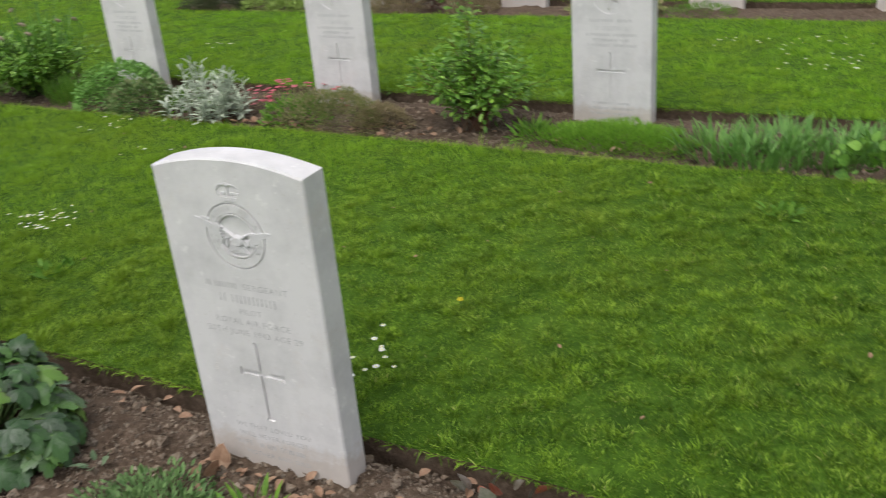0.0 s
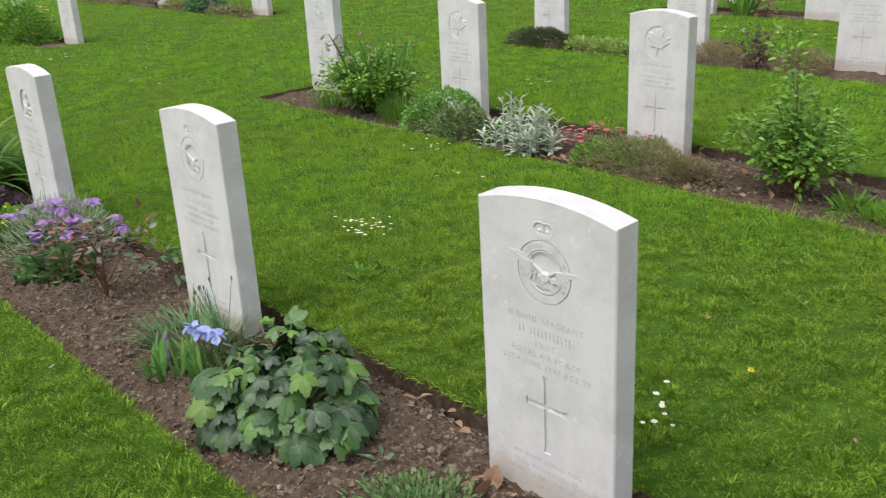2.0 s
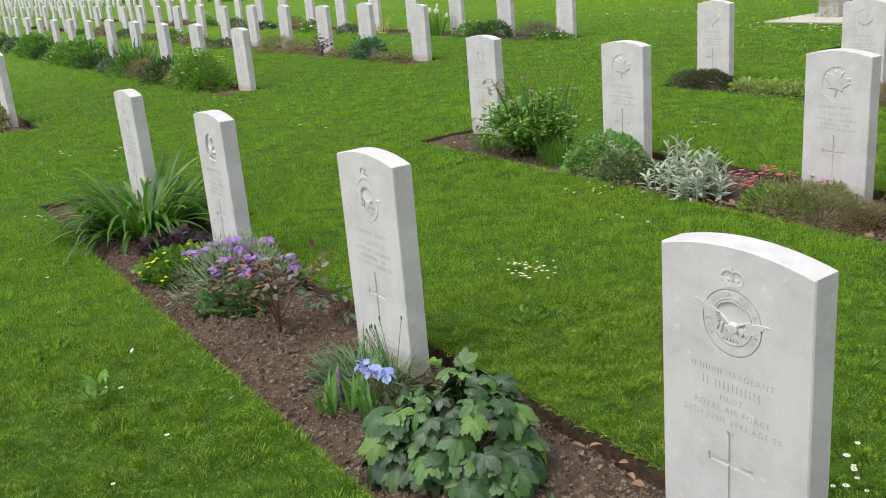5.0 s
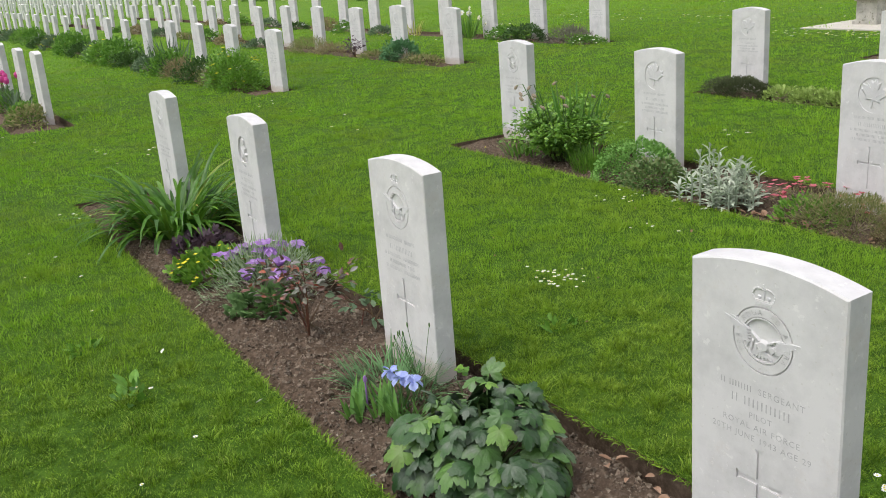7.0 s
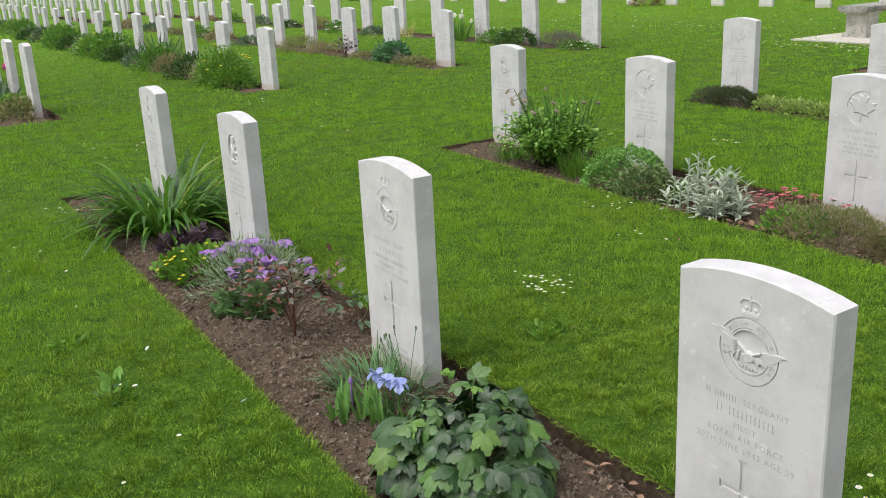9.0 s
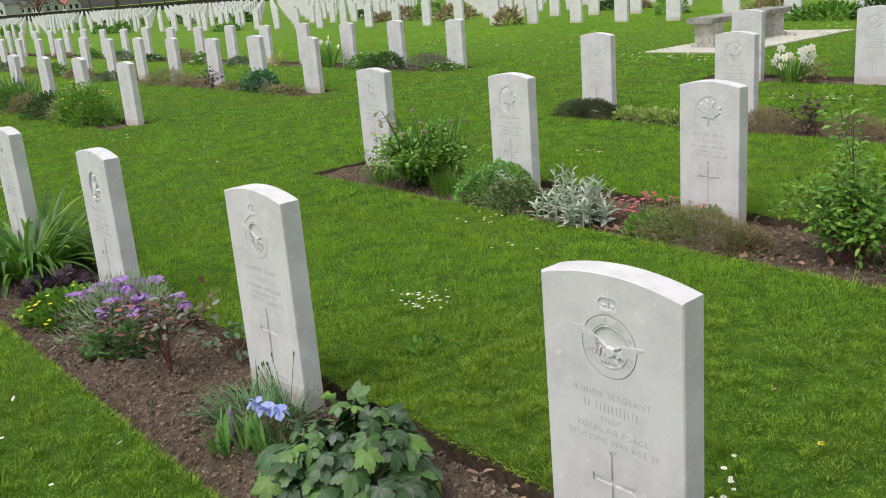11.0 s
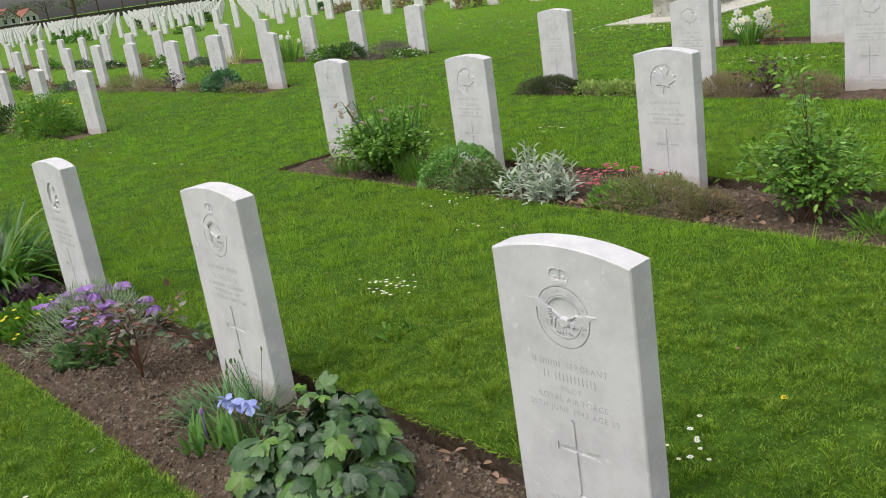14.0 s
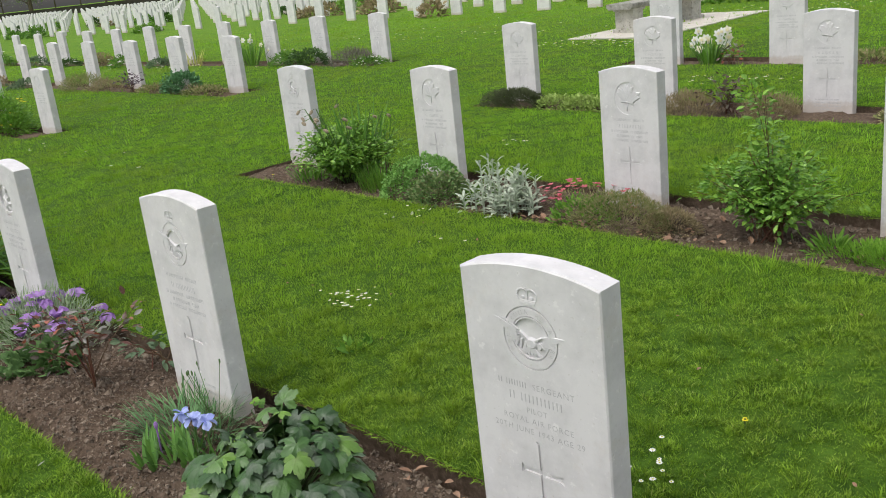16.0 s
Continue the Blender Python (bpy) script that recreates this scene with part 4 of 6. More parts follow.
BROADLEAF = material("broad_leaf", (0.05, 0.11, 0.03), 0.42, 0.5)
YOUNGLEAF = material("young_broad_leaf", (0.15, 0.27, 0.05), 0.45, 0.45)
for leaf_mat, tones, dull in ((BROADLEAF, tri((0.013, 0.046, 0.010), (0.038, 0.105, 0.021), (0.090, 0.190, 0.036)), (0.125, 0.150, 0.115)), (YOUNGLEAF, tri((0.10, 0.20, 0.03), (0.15, 0.28, 0.04), (0.21, 0.34, 0.06)), (0.14, 0.17, 0.07))):
    g = ramp(leaf_mat, leaf_mat.node_tree.nodes.new("ShaderNodeObjectInfo").outputs["Random"], tones)
    g = mix(leaf_mat, ramp(leaf_mat, noise_tex(leaf_mat, 16, 4), [(0.48, GREY3(0)), (0.68, GREY3(0.75))]), g, dull)
    g = mix(leaf_mat, ramp(leaf_mat, noise_tex(leaf_mat, 70, 5, 0.7), [(0.55, GREY3(0)), (0.72, GREY3(0.5))]), g, (0.03, 0.06, 0.02))
    bump(paint(leaf_mat, g), noise_tex(leaf_mat, 110, 4), 0.5, 0.004)
broad_leaf_plant((-0.803, -0.181, 0.0))

mound((-0.166, -0.234, -0.01), 0.18, 0.060, 1200, 0.021, MATLEAF, "ground_cover", "low grey-green narrow-leaved ground cover on soil", "plant", ellipse_leaf(0.36, 0.1, 0.2), 2, (1.15, 0.75), 0.5, inner=0.2)
mound((0.048, -0.158, -0.01), 0.05, 0.06, 26, 0.06, BRIGHT, "seedling", "small bright green rosette of pointed leaves", "plant", NARROW, 3, lift=0.9)
mound((-0.422, -0.155, -0.01), 0.025, 0.03, 6, 0.05, GREYGREEN, "seedling", "tiny grey-green seedling in bare soil", "plant", OVAL, 4, lift=0.5)


def irises(at):
    rg = random.Random(4)
    rn = np.random.default_rng(4)
    ob = thing("iris", "dwarf blue irises with sword leaves in soil", "flower", at)
    s = Shape()
    for fx, fy in ((-0.13, -0.07), (-0.10, -0.01), (-0.075, -0.10), (-0.03, 0.01), (-0.01, -0.03), (0.045, 0.0), (0.06, -0.04), (0.105, 0.03), (-0.05, -0.05), (-0.115, -0.115), (0.02, 0.03)):
        turn = rg.uniform(-1.2, 0.9)
        for k in range(6):
            side = k - 2.5 + rg.uniform(-0.3, 0.3)
            strap(s, (fx + 0.006 * side * math.cos(turn), fy + 0.006 * side * math.sin(turn), -0.02), turn + (0 if side > 0 else math.pi), rg.uniform(0.10, 0.16), rg.uniform(0.010, 0.016), 1.42 - 0.23 * abs(side), rg.uniform(0.0, 0.5), 5, 0.5)
    part("leaves", s, IRISLEAF, ob)
    for x, y, z in ((-0.030, 0.0, 0.178), (0.022, 0.008, 0.172), (0.078, 0.022, 0.176)):
        st = Shape()
        tube(st, [(x * 0.8, y, 0), (x, y, z - 0.03)], 0.004, 0.003)
        part("stem", st, STEM_GREEN, ob)
        blossom(ob, (x, y, z - 0.022), 4, 0.032, BLUE, rn, -0.15, leaf=RUFFLE)
        blossom(ob, (x, y, z - 0.026), 4, 0.027, BLUE, rn, 1.3, leaf=RUFFLE)
    st = Shape()
    st.add(*ball(0.0075, 1.8), Matrix.Translation((-0.12, -0.05, 0.11)))
    tube(st, [(-0.12, -0.05, 0), (-0.12, -0.05, 0.1)], 0.003, 0.003)
    part("bud", st, VIOLET, ob)


irises((-1.210, -0.245, -0.005))
strap_clump((-1.422, -0.138, 0), 280, 0.165, 0.0036, PINKSLEAF, "pinks", "grey-green tuft of fine grassy leaves by a headstone", 5, 0.14, (0.5, 1.4), (0.2, 1.2), 1.2)


def seed_stems(at, n, h, seed, name="dry_stalks", label="thin green flower stalks with narrow buds"):
    rg = random.Random(seed)
    ob = thing(name, label, "plant", at)
    s = Shape()
    for i in range(n):
        a, q = rg.uniform(0, 6.28), rg.uniform(0.2, 0.5)
        top = Vector((math.cos(a) * q * h, math.sin(a) * q * h, h * rg.uniform(0.7, 1)))
        tube(s, [(0, 0, 0), tuple(top * 0.6), tuple(top)], 0.0014, 0.0010, 4)
        s.add(*ball(0.0032, 3.0, 5, 4), Matrix.Translation(top))
    part("stalk", s, STEM_GREEN, ob)


seed_stems((-1.325, -0.091, 0), 7, 0.25, 6)
shrub((-1.208, -0.005, 0), 0.03, 0.11, 1, 3, 0.024, HAND3, MID_LEAF, STEM_GREEN, "seedling", "single lobed seedling against a stone edge", 9, width=0.002)


FEATHER = leafy("feathery_leaf", G((0.18, 0.27, 0.12), (0.28, 0.38, 0.20), (0.42, 0.50, 0.34)), 0.7, 0.2, 0.2, 60)


def pasque(at):
    rn = np.random.default_rng(12)
    rg = random.Random(12)
    ob = thing("pasqueflower", "purple nodding pasqueflowers over feathery silver-green leaves", "flower", at)
    pts, out = dome(rn, 1500, 0.26, 0.22, 0.4)
    s = Shape()
    s.swarm(*NEEDLE, frames_for(out + [0, 0, 0.6] + rn.normal(0, 0.4, out.shape), rn) * 0.05, pts)
    part("foliage", s, FEATHER, ob)
    for i in range(26):
        a, q = rg.uniform(0, 6.28), 0.27 * math.sqrt(rg.random())
        x, y, z = q * math.cos(a) * 1.15, q * math.sin(a), 0.22 - 0.30 * q + rg.uniform(-0.05, 0.02)
        st = Shape()
        tube(st, [(x * 0.3, y * 0.3, 0.02), (x * 0.8, y * 0.8, z * 0.8), (x, y, z)], 0.003, 0.002, 4)
        part("stem", st, GREYGREEN, ob)
        blossom(ob, (x, y, z), 6, rg.uniform(0.040, 0.055), VIOLET, rn, rg.choice((-0.7, -0.2, 0.5, 0.9, 1.5)))


pasque((-2.702, -0.11, 0))
shrub((-2.085, -0.172, 0), 0.28, 0.42, 7, 34, 0.038, OVAL, REDLEAF, STEM_RED, "rose_bush", "small young rose with red stems and bronze leaves", 21, width=0.0036, bare=0.5)
shrub((-1.962, 0.077, 0), 0.22, 0.16, 5, 8, 0.042, OVAL, GREYGREEN, STEM_RED, "rose_bush", "low sprawling rose with pale grey-green leaves", 22, width=0.004)
mound((-2.463, -0.207, 0), 0.15, 0.09, 300, 0.030, MATLEAF, "ferny_plant", "low ferny green plant under the pasqueflowers", "plant", HAND3, 23, lift=0.4)
mound((-3.119, -0.222, 0), 0.22, 0.11, 420, 0.030, BRIGHT, "barren_strawberry", "low green clump with small yellow flowers", "flower", HAND3, 24, lift=0.6, flowers=(42, YELLOW, 0.013, PETAL))
mound((-3.619, -0.141, 0), 0.16, 0.08, 110, 0.038, PURPLELEAF, "coral_bells", "dark purple ruffled leaves low on the soil", "plant", HAND, 25, lift=0.5)
strap_clump((-4.1, -0.128, 0), 230, 0.60, 0.030, STRAPLEAF, "day_lily", "large arching clump of bright green strap leaves", 26, 0.20, (0.48, 1.25), (0.9, 2.7), separate=True)
mound((0.516, 0.042, -0.02), 0.10, 0.09, 16, 0.045, REDLEAF, "coral_bells", "small bronze and grey leaves with a dead leaf", "plant", ROUND, 27, lift=0.6)

# ---- planting of the second bed ----
shrub((-3.829, 2.478, 0), 0.40, 0.47, 60, 84, 0.040, OVAL, BUSH_LEAF, STEM_DARK, "rose_bush", "leafy green rose bush grown through with daffodil leaves", 31)
strap_clump((-3.767, 2.609, 0), 40, 0.56, 0.020, IRISLEAF, "daffodil_leaves", "upright grey-green daffodil leaves gone over", 32, 0.15, (1.2, 1.52), (0.0, 0.45))


def faded_heads(at, n, h, r, seed):
    rg = random.Random(seed)
    ob = thing("faded_daffodils", "withered brown daffodil heads on bent green stalks", "flower", at)
    for i in range(n):
        a = rg.uniform(2.2, 6.8)
        q = r * rg.uniform(0.5, 1.1)
        x, y, z = q * math.cos(a), q * math.sin(a), h * rg.uniform(0.75, 1.0)
        s, d = Shape(), Shape()
        tube(s, [(x * 0.3, y * 0.3, 0), (x * 0.75, y * 0.75, z * 0.75), (x * 0.95, y * 0.95, z), (x * 1.08, y * 1.08, z - 0.01)], 0.004, 0.003, 4)
        stalk = part("stalk", s, STEM_GREEN, ob)
        d.add(*ball(0.012, 1.9, 6, 4), pose(x * 1.12, y * 1.12, z - 0.025, 60, 0, math.degrees(a)))
        part("flower_head", d, DRYSTEM, stalk)


faded_heads((-3.808, 2.534, 0), 13, 0.52, 0.40, 33)
strap_clump((-4.161, 2.421, 0), 60, 0.16, 0.012, MID_LEAF, "grassy_tuft", "short green tuft beside a headstone foot", 34, 0.12, (0.9, 1.5), (0.1, 1.0))
strap_clump((-3.425, 2.462, 0), 260, 0.19, 0.006, BRIGHT, "grassy_tuft", "dense dark green tuft of fine upright leaves", 35, 0.15, (1.0, 1.5), (0.0, 0.6))
mound((-3.001, 2.464, -0.01), 0.26, 0.235, 4800, 0.016, SEDUM, "stonecrop", "rounded pale green stonecrop cushion", "plant", ROUND, 36, lift=0.2, inner=0.86)
mound((-2.746, 2.352, -0.01), 0.19, 0.17, 2400, 0.019, SEDUMDARK, "stonecrop", "darker grey-green and bronze stonecrop cushion", "plant", ROUND, 37, lift=0.2, inner=0.82)
mound((-2.5, 2.466, -0.01), 0.12, 0.12, 260, 0.026, BRIGHT, "ground_cover", "small light green clump between cushions", "plant", OVAL, 38, lift=0.6)


def lambs_ear(at):
    """Upright rosettes of long felted silver leaves."""
    rg = np.random.default_rng(40)
    ob = thing("lambs_ear", "silver felted upright rosettes of long soft leaves", "plant", at)
    for i in range(34):
        a, q = rg.uniform(0, 6.28), 0.27 * math.sqrt(rg.random())
        h = 0.24 * (1 - 0.9 * (q / 0.30) ** 2) * rg.uniform(0.6, 1.15) + 0.04
        base = np.array([q * math.cos(a) * 1.1, q * math.sin(a) * 0.75, 0])
        n = 13
        ang = rg.uniform(0, 6.28) + np.arange(n) * 2.4
        t = np.linspace(0.15, 1, n)
        d = np.stack([np.cos(ang), np.sin(ang), 0.5 + 1.4 * t ** 2], 1)
        p = base + np.stack([0 * t, 0 * t, h * t], 1)
        s = Shape()
        tube(s, [tuple(base), tuple(base + [0, 0, h])], 0.006, 0.004, 5)
        rosette = part("rosette", s, SILVERLEAF, ob)
        fr = frames_for(d, rg, 0.15) * (0.074 * (1.15 - 0.45 * t) * rg.uniform(0.8, 1.15, n))[:, None, None]
        for k in range(n):
            f = Shape()
            f.swarm(*ellipse_leaf(0.34, 0.2, 0.45), fr[k:k + 1], p[k:k + 1])
            part("leaf", f, SILVERLEAF, rosette)


SILVERLEAF = leafy("silver_rosette_leaf", G((0.34, 0.41, 0.32), (0.36, 0.43, 0.34), (0.38, 0.45, 0.36)), 0.9, 0.1, 0.3, 60)
paint(SILVERLEAF, ramp(SILVERLEAF, SILVERLEAF.node_tree.nodes.new("ShaderNodeObjectInfo").outputs["Random"], tri((0.42, 0.48, 0.36), (0.56, 0.62, 0.49), (0.68, 0.72, 0.60))))
lambs_ear((-2.291, 2.381, -0.01))
mound((-1.829, 2.620, -0.01), 0.27, 0.13, 420, 0.022, HEATHGREEN, "saxifrage", "low mossy clump with small red-pink flowers", "flower", NARROW, 41, lift=0.6, flowers=(48, PINK, 0.022, PETAL), squeeze=(1.2, 0.6))
mound((-1.712, 2.376, -0.01), 0.18, 0.13, 420, 0.030, BRIGHT, "ground_cover", "fresh green low leafy clump", "plant", OVAL, 42, lift=0.6)
mound((-1.466, 2.405, -0.01), 0.29, 0.17, 8200, 0.018, HEATHGREEN, "heather", "brown and green straggly heather mound at a stone foot", "plant", FAT, 43, (1.0, 0.6), 0.3, twigs=(40, DRYSTEM, 0.4), inner=0.8)
mound((-1.202, 2.435, -0.01), 0.15, 0.11, 2400, 0.020, HEATH, "heather", "small brown heather clump in the bed", "plant", FAT, 44, (1.0, 0.8), 0.3, twigs=(40, STEM_DARK, 0.5), inner=0.75)
shrub((-0.711, 2.512, 0), 0.37, 0.50, 44, 74, 0.037, OVAL, ROSE_LEAF, STEM_RED, "rose_bush", "loose green rose bush with tall new shoots", 45, tall=3, tip_mat=BRIGHT)
mound((-0.384, 2.419, -0.01), 0.09, 0.06, 60, 0.07, BRIGHT, "weed", "flat green weed rosette on soil", "plant", NARROW, 46, lift=0.4)
mound((-0.031, 2.477, -0.01), 0.38, 0.070, 8500, 0.022, LIMEMAT, "mossy_mat", "bright green mossy mat at a headstone foot", "plant", FAT, 47, (1.1, 0.55), 1.2, inner=0.2)
for k, (x, y) in enumerate(((0.444, 2.461), (0.667, 2.576), (0.632, 2.366), (0.874, 2.463), (1.022, 2.606))):
    strap_clump((x, y, 0), 150, 0.135, 0.011, IRISLEAF, "iris_leaves", "short blue-green sword leaves crowded in a bed", 48 + k, 0.17, (0.8, 1.5), (0.0, 0.9))
mound((1.044, 2.368, 0), 0.15, 0.11, 90, 0.05, MID_LEAF, "leafy_weed", "round-leaved green plant at the bed edge", "plant", ROUND, 55, lift=0.4)

# ---- third and fourth beds ----
mound((-4.629, 5.208, 0), 0.32, 0.16, 11000, 0.024, leafy("dull_heath", G((0.06, 0.085, 0.035), (0.09, 0.12, 0.05), (0.12, 0.13, 0.07)), 0.8, 0.15, 0.1, 30), "heather", "dull dark green low mound before a headstone", "plant", FAT, 61, (1.1, 0.6), 0.3, inner=0.8)
for k, (x, n) in enumerate(((-4.177, 700), (-3.86, 800), (-3.588, 700))):
    mound((x, 5.257, 0), 0.22, 0.10, n, 0.035, PALEMAT, "ground_cover", "low pale green leafy strip along the bed", "plant", OVAL, 62 + k, (1.1, 0.7), 0.6)
mound((-2.788, 5.221, 0), 0.25, 0.18, 3600, 0.036, HEATH, "heather", "brownish upright heather clump", "plant", NEEDLE, 66, lift=1.2)
shrub((-2.474, 5.282, 0), 0.24, 0.38, 12, 16, 0.045, OVAL, leafy("bronze_leaf", G((0.06, 0.025, 0.03), (0.10, 0.05, 0.05), (0.10, 0.10, 0.06)), 0.5, 0.4, 0.15, 30), STEM_RED, "rose_bush", "dark bronze-leaved young rose", 67)
mound((-2.089, 5.252, 0), 0.21, 0.17, 3000, 0.036, HEATH, "heather", "brownish upright heather clump", "plant", NEEDLE, 68, lift=1.2)
mound((-0.316, 5.282, 0), 0.22, 0.07, 1100, 0.03, BRIGHT, "mossy_mat", "bright green mat at a headstone foot", "plant", NEEDLE, 69, (1.2, 0.7), 1.0)
mound((-0.923, 5.272, 0), 0.30, 0.10, 900, 0.035, HEATHGREEN, "ground_cover", "low green and brown clump in the bed", "plant", OVAL, 70, (1.2, 0.7), 0.6)


def daffodils(at, n, seed, h=0.32, r=0.26):
    rg, rn = random.Random(seed), np.random.default_rng(seed)
    ob = thing("daffodils", "clump of cream-white daffodils with dark green leaves", "flower", at)
    s, st = Shape(), Shape()
    for i in range(70):
        a, q = rg.uniform(0, 6.28), 0.5 * r * math.sqrt(rg.random())
        strap(s, (q * math.cos(a), q * math.sin(a), 0), a, h * rg.uniform(0.7, 1), 0.016, rg.uniform(1.0, 1.5), rg.uniform(0.1, 0.9), 5)
    part("leaves", s, MID_LEAF, ob)
    for i in range(n):
        a, q = rg.uniform(0, 6.28), r * rg.uniform(0.2, 1.1)
        x, y, z = q * math.cos(a), q * math.sin(a), h * rg.uniform(0.45, 1.1)
        tube(st, [(x * 0.4, y * 0.4, 0), (x, y, z)], 0.004, 0.004, 4)
        facing_flower(ob, (x, y, z), (rg.uniform(-0.3, 0.9), -1.0, rg.uniform(-0.2, 0.3)), 0.052, WHITE if i % 3 else CREAM, PALETRUMPET, rn)
    part("stalk", st, STEM_GREEN, ob)


daffodils((-4.135, 7.91, 0), 16, 71)
shrub((-3.867, 7.9, 0), 0.16, 0.26, 7, 12, 0.05, OVAL, REDLEAF, STEM_RED, "rose_bush", "small red-leaved rose beside daffodils", 72)
mound((-2.379, 7.944, 0), 0.3, 0.12, 500, 0.04, HEATHGREEN, "ground_cover", "low green clump in the bed", "plant", OVAL, 73, lift=0.6)

# ---- planting of the far beds ----
def far_green(x, y, r, h, mat, seed, name="shrub_clump", label="rounded leafy green shrub in a far bed", leaf=OVAL, size=0.042, density=1000, flowers=None):
    return mound((x, y, 0), r, h, int(density * r * (r + h) * 6), size, mat, name, label, "plant", leaf, seed, (1.1, 0.8), 0.3, flowers=flowers)


far_green(-10.177, 2.466, 0.34, 0.24, BRIGHT, 81)
far_green(-10.819, 2.517, 0.34, 0.46, BUSH_LEAF, 79)
far_green(-10.544, 2.519, 0.45, 0.44, BUSH_LEAF, 82, label="leafy bush with yellow flowers in a far bed", flowers=(18, YELLOW, 0.030, ROUND))
far_green(-11.041, 2.426, 0.30, 0.28, HEATHGREEN, 83, "heather", "brown-green heather clump in a far bed", NEEDLE, 0.07)
far_green(-11.64, 2.423, 0.42, 0.32, DARK_LEAF, 84)
far_green(-12.617, 2.401, 0.32, 0.26, HEATH, 85, "heather", "russet upright clump in a far bed", NEEDLE, 0.08)
far_green(-13.204, 2.434, 0.46, 0.38, MID_LEAF, 86)
strap_clump((-13.615, 2.53, 0), 60, 0.6, 0.03, GREYGREEN, "iris_leaves", "grey-green sword leaves in a far bed", 87, 0.3, (1.1, 1.5), (0.0, 0.6))
far_green(-14.377, 2.393, 0.38, 0.22, GREYGREEN, 88)
for k, x in enumerate((-15.45, -16.269, -17.325, -18.209, -19.482, -20.583, -21.594, -22.902, -24.419, -25.913, -27.749, -29.551, -31.67)):
    far_green(x, 2.382, 0.40 + 0.10 * (k % 3), 0.24 + 0.07 * ((k * 7) % 4), (DARK_LEAF, MID_LEAF, BUSH_LEAF, GREYGREEN)[k % 4], 90 + k, size=0.055, density=600, flowers=(12, YELLOW, 0.04, PETAL) if k % 5 == 2 else None)
far_green(-11.133, 5.315, 0.34, 0.28, leafy("blue_green", G((0.06, 0.16, 0.06), (0.09, 0.22, 0.09), (0.14, 0.28, 0.13)), 0.6, 0.3, 0.2, 30), 110, label="rounded blue-green cushion in a far bed", leaf=ROUND, size=0.035, density=1700)
far_green(-10.319, 5.198, 0.35, 0.10, HEATHGREEN, 111, "ground_cover", "low yellow-green mat in a far bed", size=0.04)
far_green(-10.7, 5.208, 0.18, 0.12, HEATH, 112, "heather", "small brown heather clump", NEEDLE, 0.05)
far_green(-11.8, 5.189, 0.30, 0.10, HEATHGREEN, 113, "ground_cover", "low green clump in a far bed", size=0.04)
shrub((-12.43, 5.16, 0), 0.25, 0.33, 10, 14, 0.06, OVAL, PURPLELEAF, STEM_RED, "rose_bush", "dark red-leaved rose in a far bed", 114)
far_green(-13.223, 5.129, 0.36, 0.18, HEATH, 115, "heather", "brown heather clump in a far bed", NEEDLE, 0.06)
far_green(-14.05, 5.114, 0.46, 0.25, HEATHGREEN, 116, "heather", "green heather clump in a far bed", NEEDLE, 0.07)
for k, x in enumerate((-16.33, -18.087, -19.502, -21.359, -23.333, -25.563, -27.744)):
    far_green(x, 5.004, 0.36, 0.15 + 0.06 * (k % 3), (GREYGREEN, HEATH, MID_LEAF, HEATHGREEN)[k % 4], 120 + k, size=0.05, density=650)
far_green(-10.25, 7.815, 0.42, 0.25, leafy("mauve_heath", G((0.12, 0.11, 0.09), (0.17, 0.15, 0.13), (0.22, 0.2, 0.17)), 0.8, 0.15, 0.1, 30), 131, "heather", "mauve-grey heather clump in a far bed", NEEDLE, 0.07)
far_green(-9.872, 7.792, 0.30, 0.12, MID_LEAF, 132, label="low green plant with small white flowers", flowers=(30, WHITE, 0.03, PETAL))
far_green(-11.342, 7.765, 0.40, 0.26, DARK_LEAF, 133)
far_green(-11.925, 7.747, 0.36, 0.22, MID_LEAF, 134, flowers=(14, WHITE, 0.03, PETAL))
daffodils((-12.998, 7.732, 0), 9, 135, 0.5, 0.3)
strap_clump((-14.95, 7.699, 0), 24, 0.36, 0.026, GOLDEN, "golden_leaves", "yellowish sword leaves in a far bed", 136, 0.15, (1.0, 1.5), (0.0, 0.6))
for k, x in enumerate((-15.916, -17.502, -18.754, -20.373, -22.268, -24.496, -26.674)):
    far_green(x, 7.522, 0.36, 0.17 + 0.07 * (k % 3), (GREYGREEN, MID_LEAF, HEATH, DARK_LEAF)[k % 4], 140 + k, size=0.05, density=650, flowers=(8, WHITE, 0.06, PETAL) if k % 2 else None)
for k, x in enumerate((-9.709, -10.06, -11.451, -12.14)):
    far_green(x, -0.107, 0.28, 0.20, (HEATHGREEN, BRIGHT, MID_LEAF, GREYGREEN)[k], 150 + k)


def tulips(at, n, seed):
    rg = random.Random(seed)
    ob = thing("tulips", "pink tulips with broad green leaves", "flower", at)
    s = Shape()
    for i in range(16):
        strap(s, (rg.gauss(0, 0.1), rg.gauss(0, 0.06), 0), rg.uniform(0, 6.28), 0.28, 0.04, rg.uniform(1.0, 1.4), rg.uniform(0.2, 1.0), 5)
    part("leaves", s, GREYGREEN, ob)
    for i in range(n):
        x, y, z = rg.gauss(0, 0.13), rg.gauss(0, 0.07), rg.uniform(0.34, 0.45)
        st = Shape()
        tube(st, [(x * 0.7, y * 0.7, 0), (x, y, z)], 0.005, 0.004, 4)
        part("stem", st, STEM_GREEN, ob)
        fl = Shape()
        fl.add(*ball(0.032, 1.35, 7, 5), Matrix.Translation((x, y, z + 0.03)))
        part("flower", fl, MAGENTA, ob)


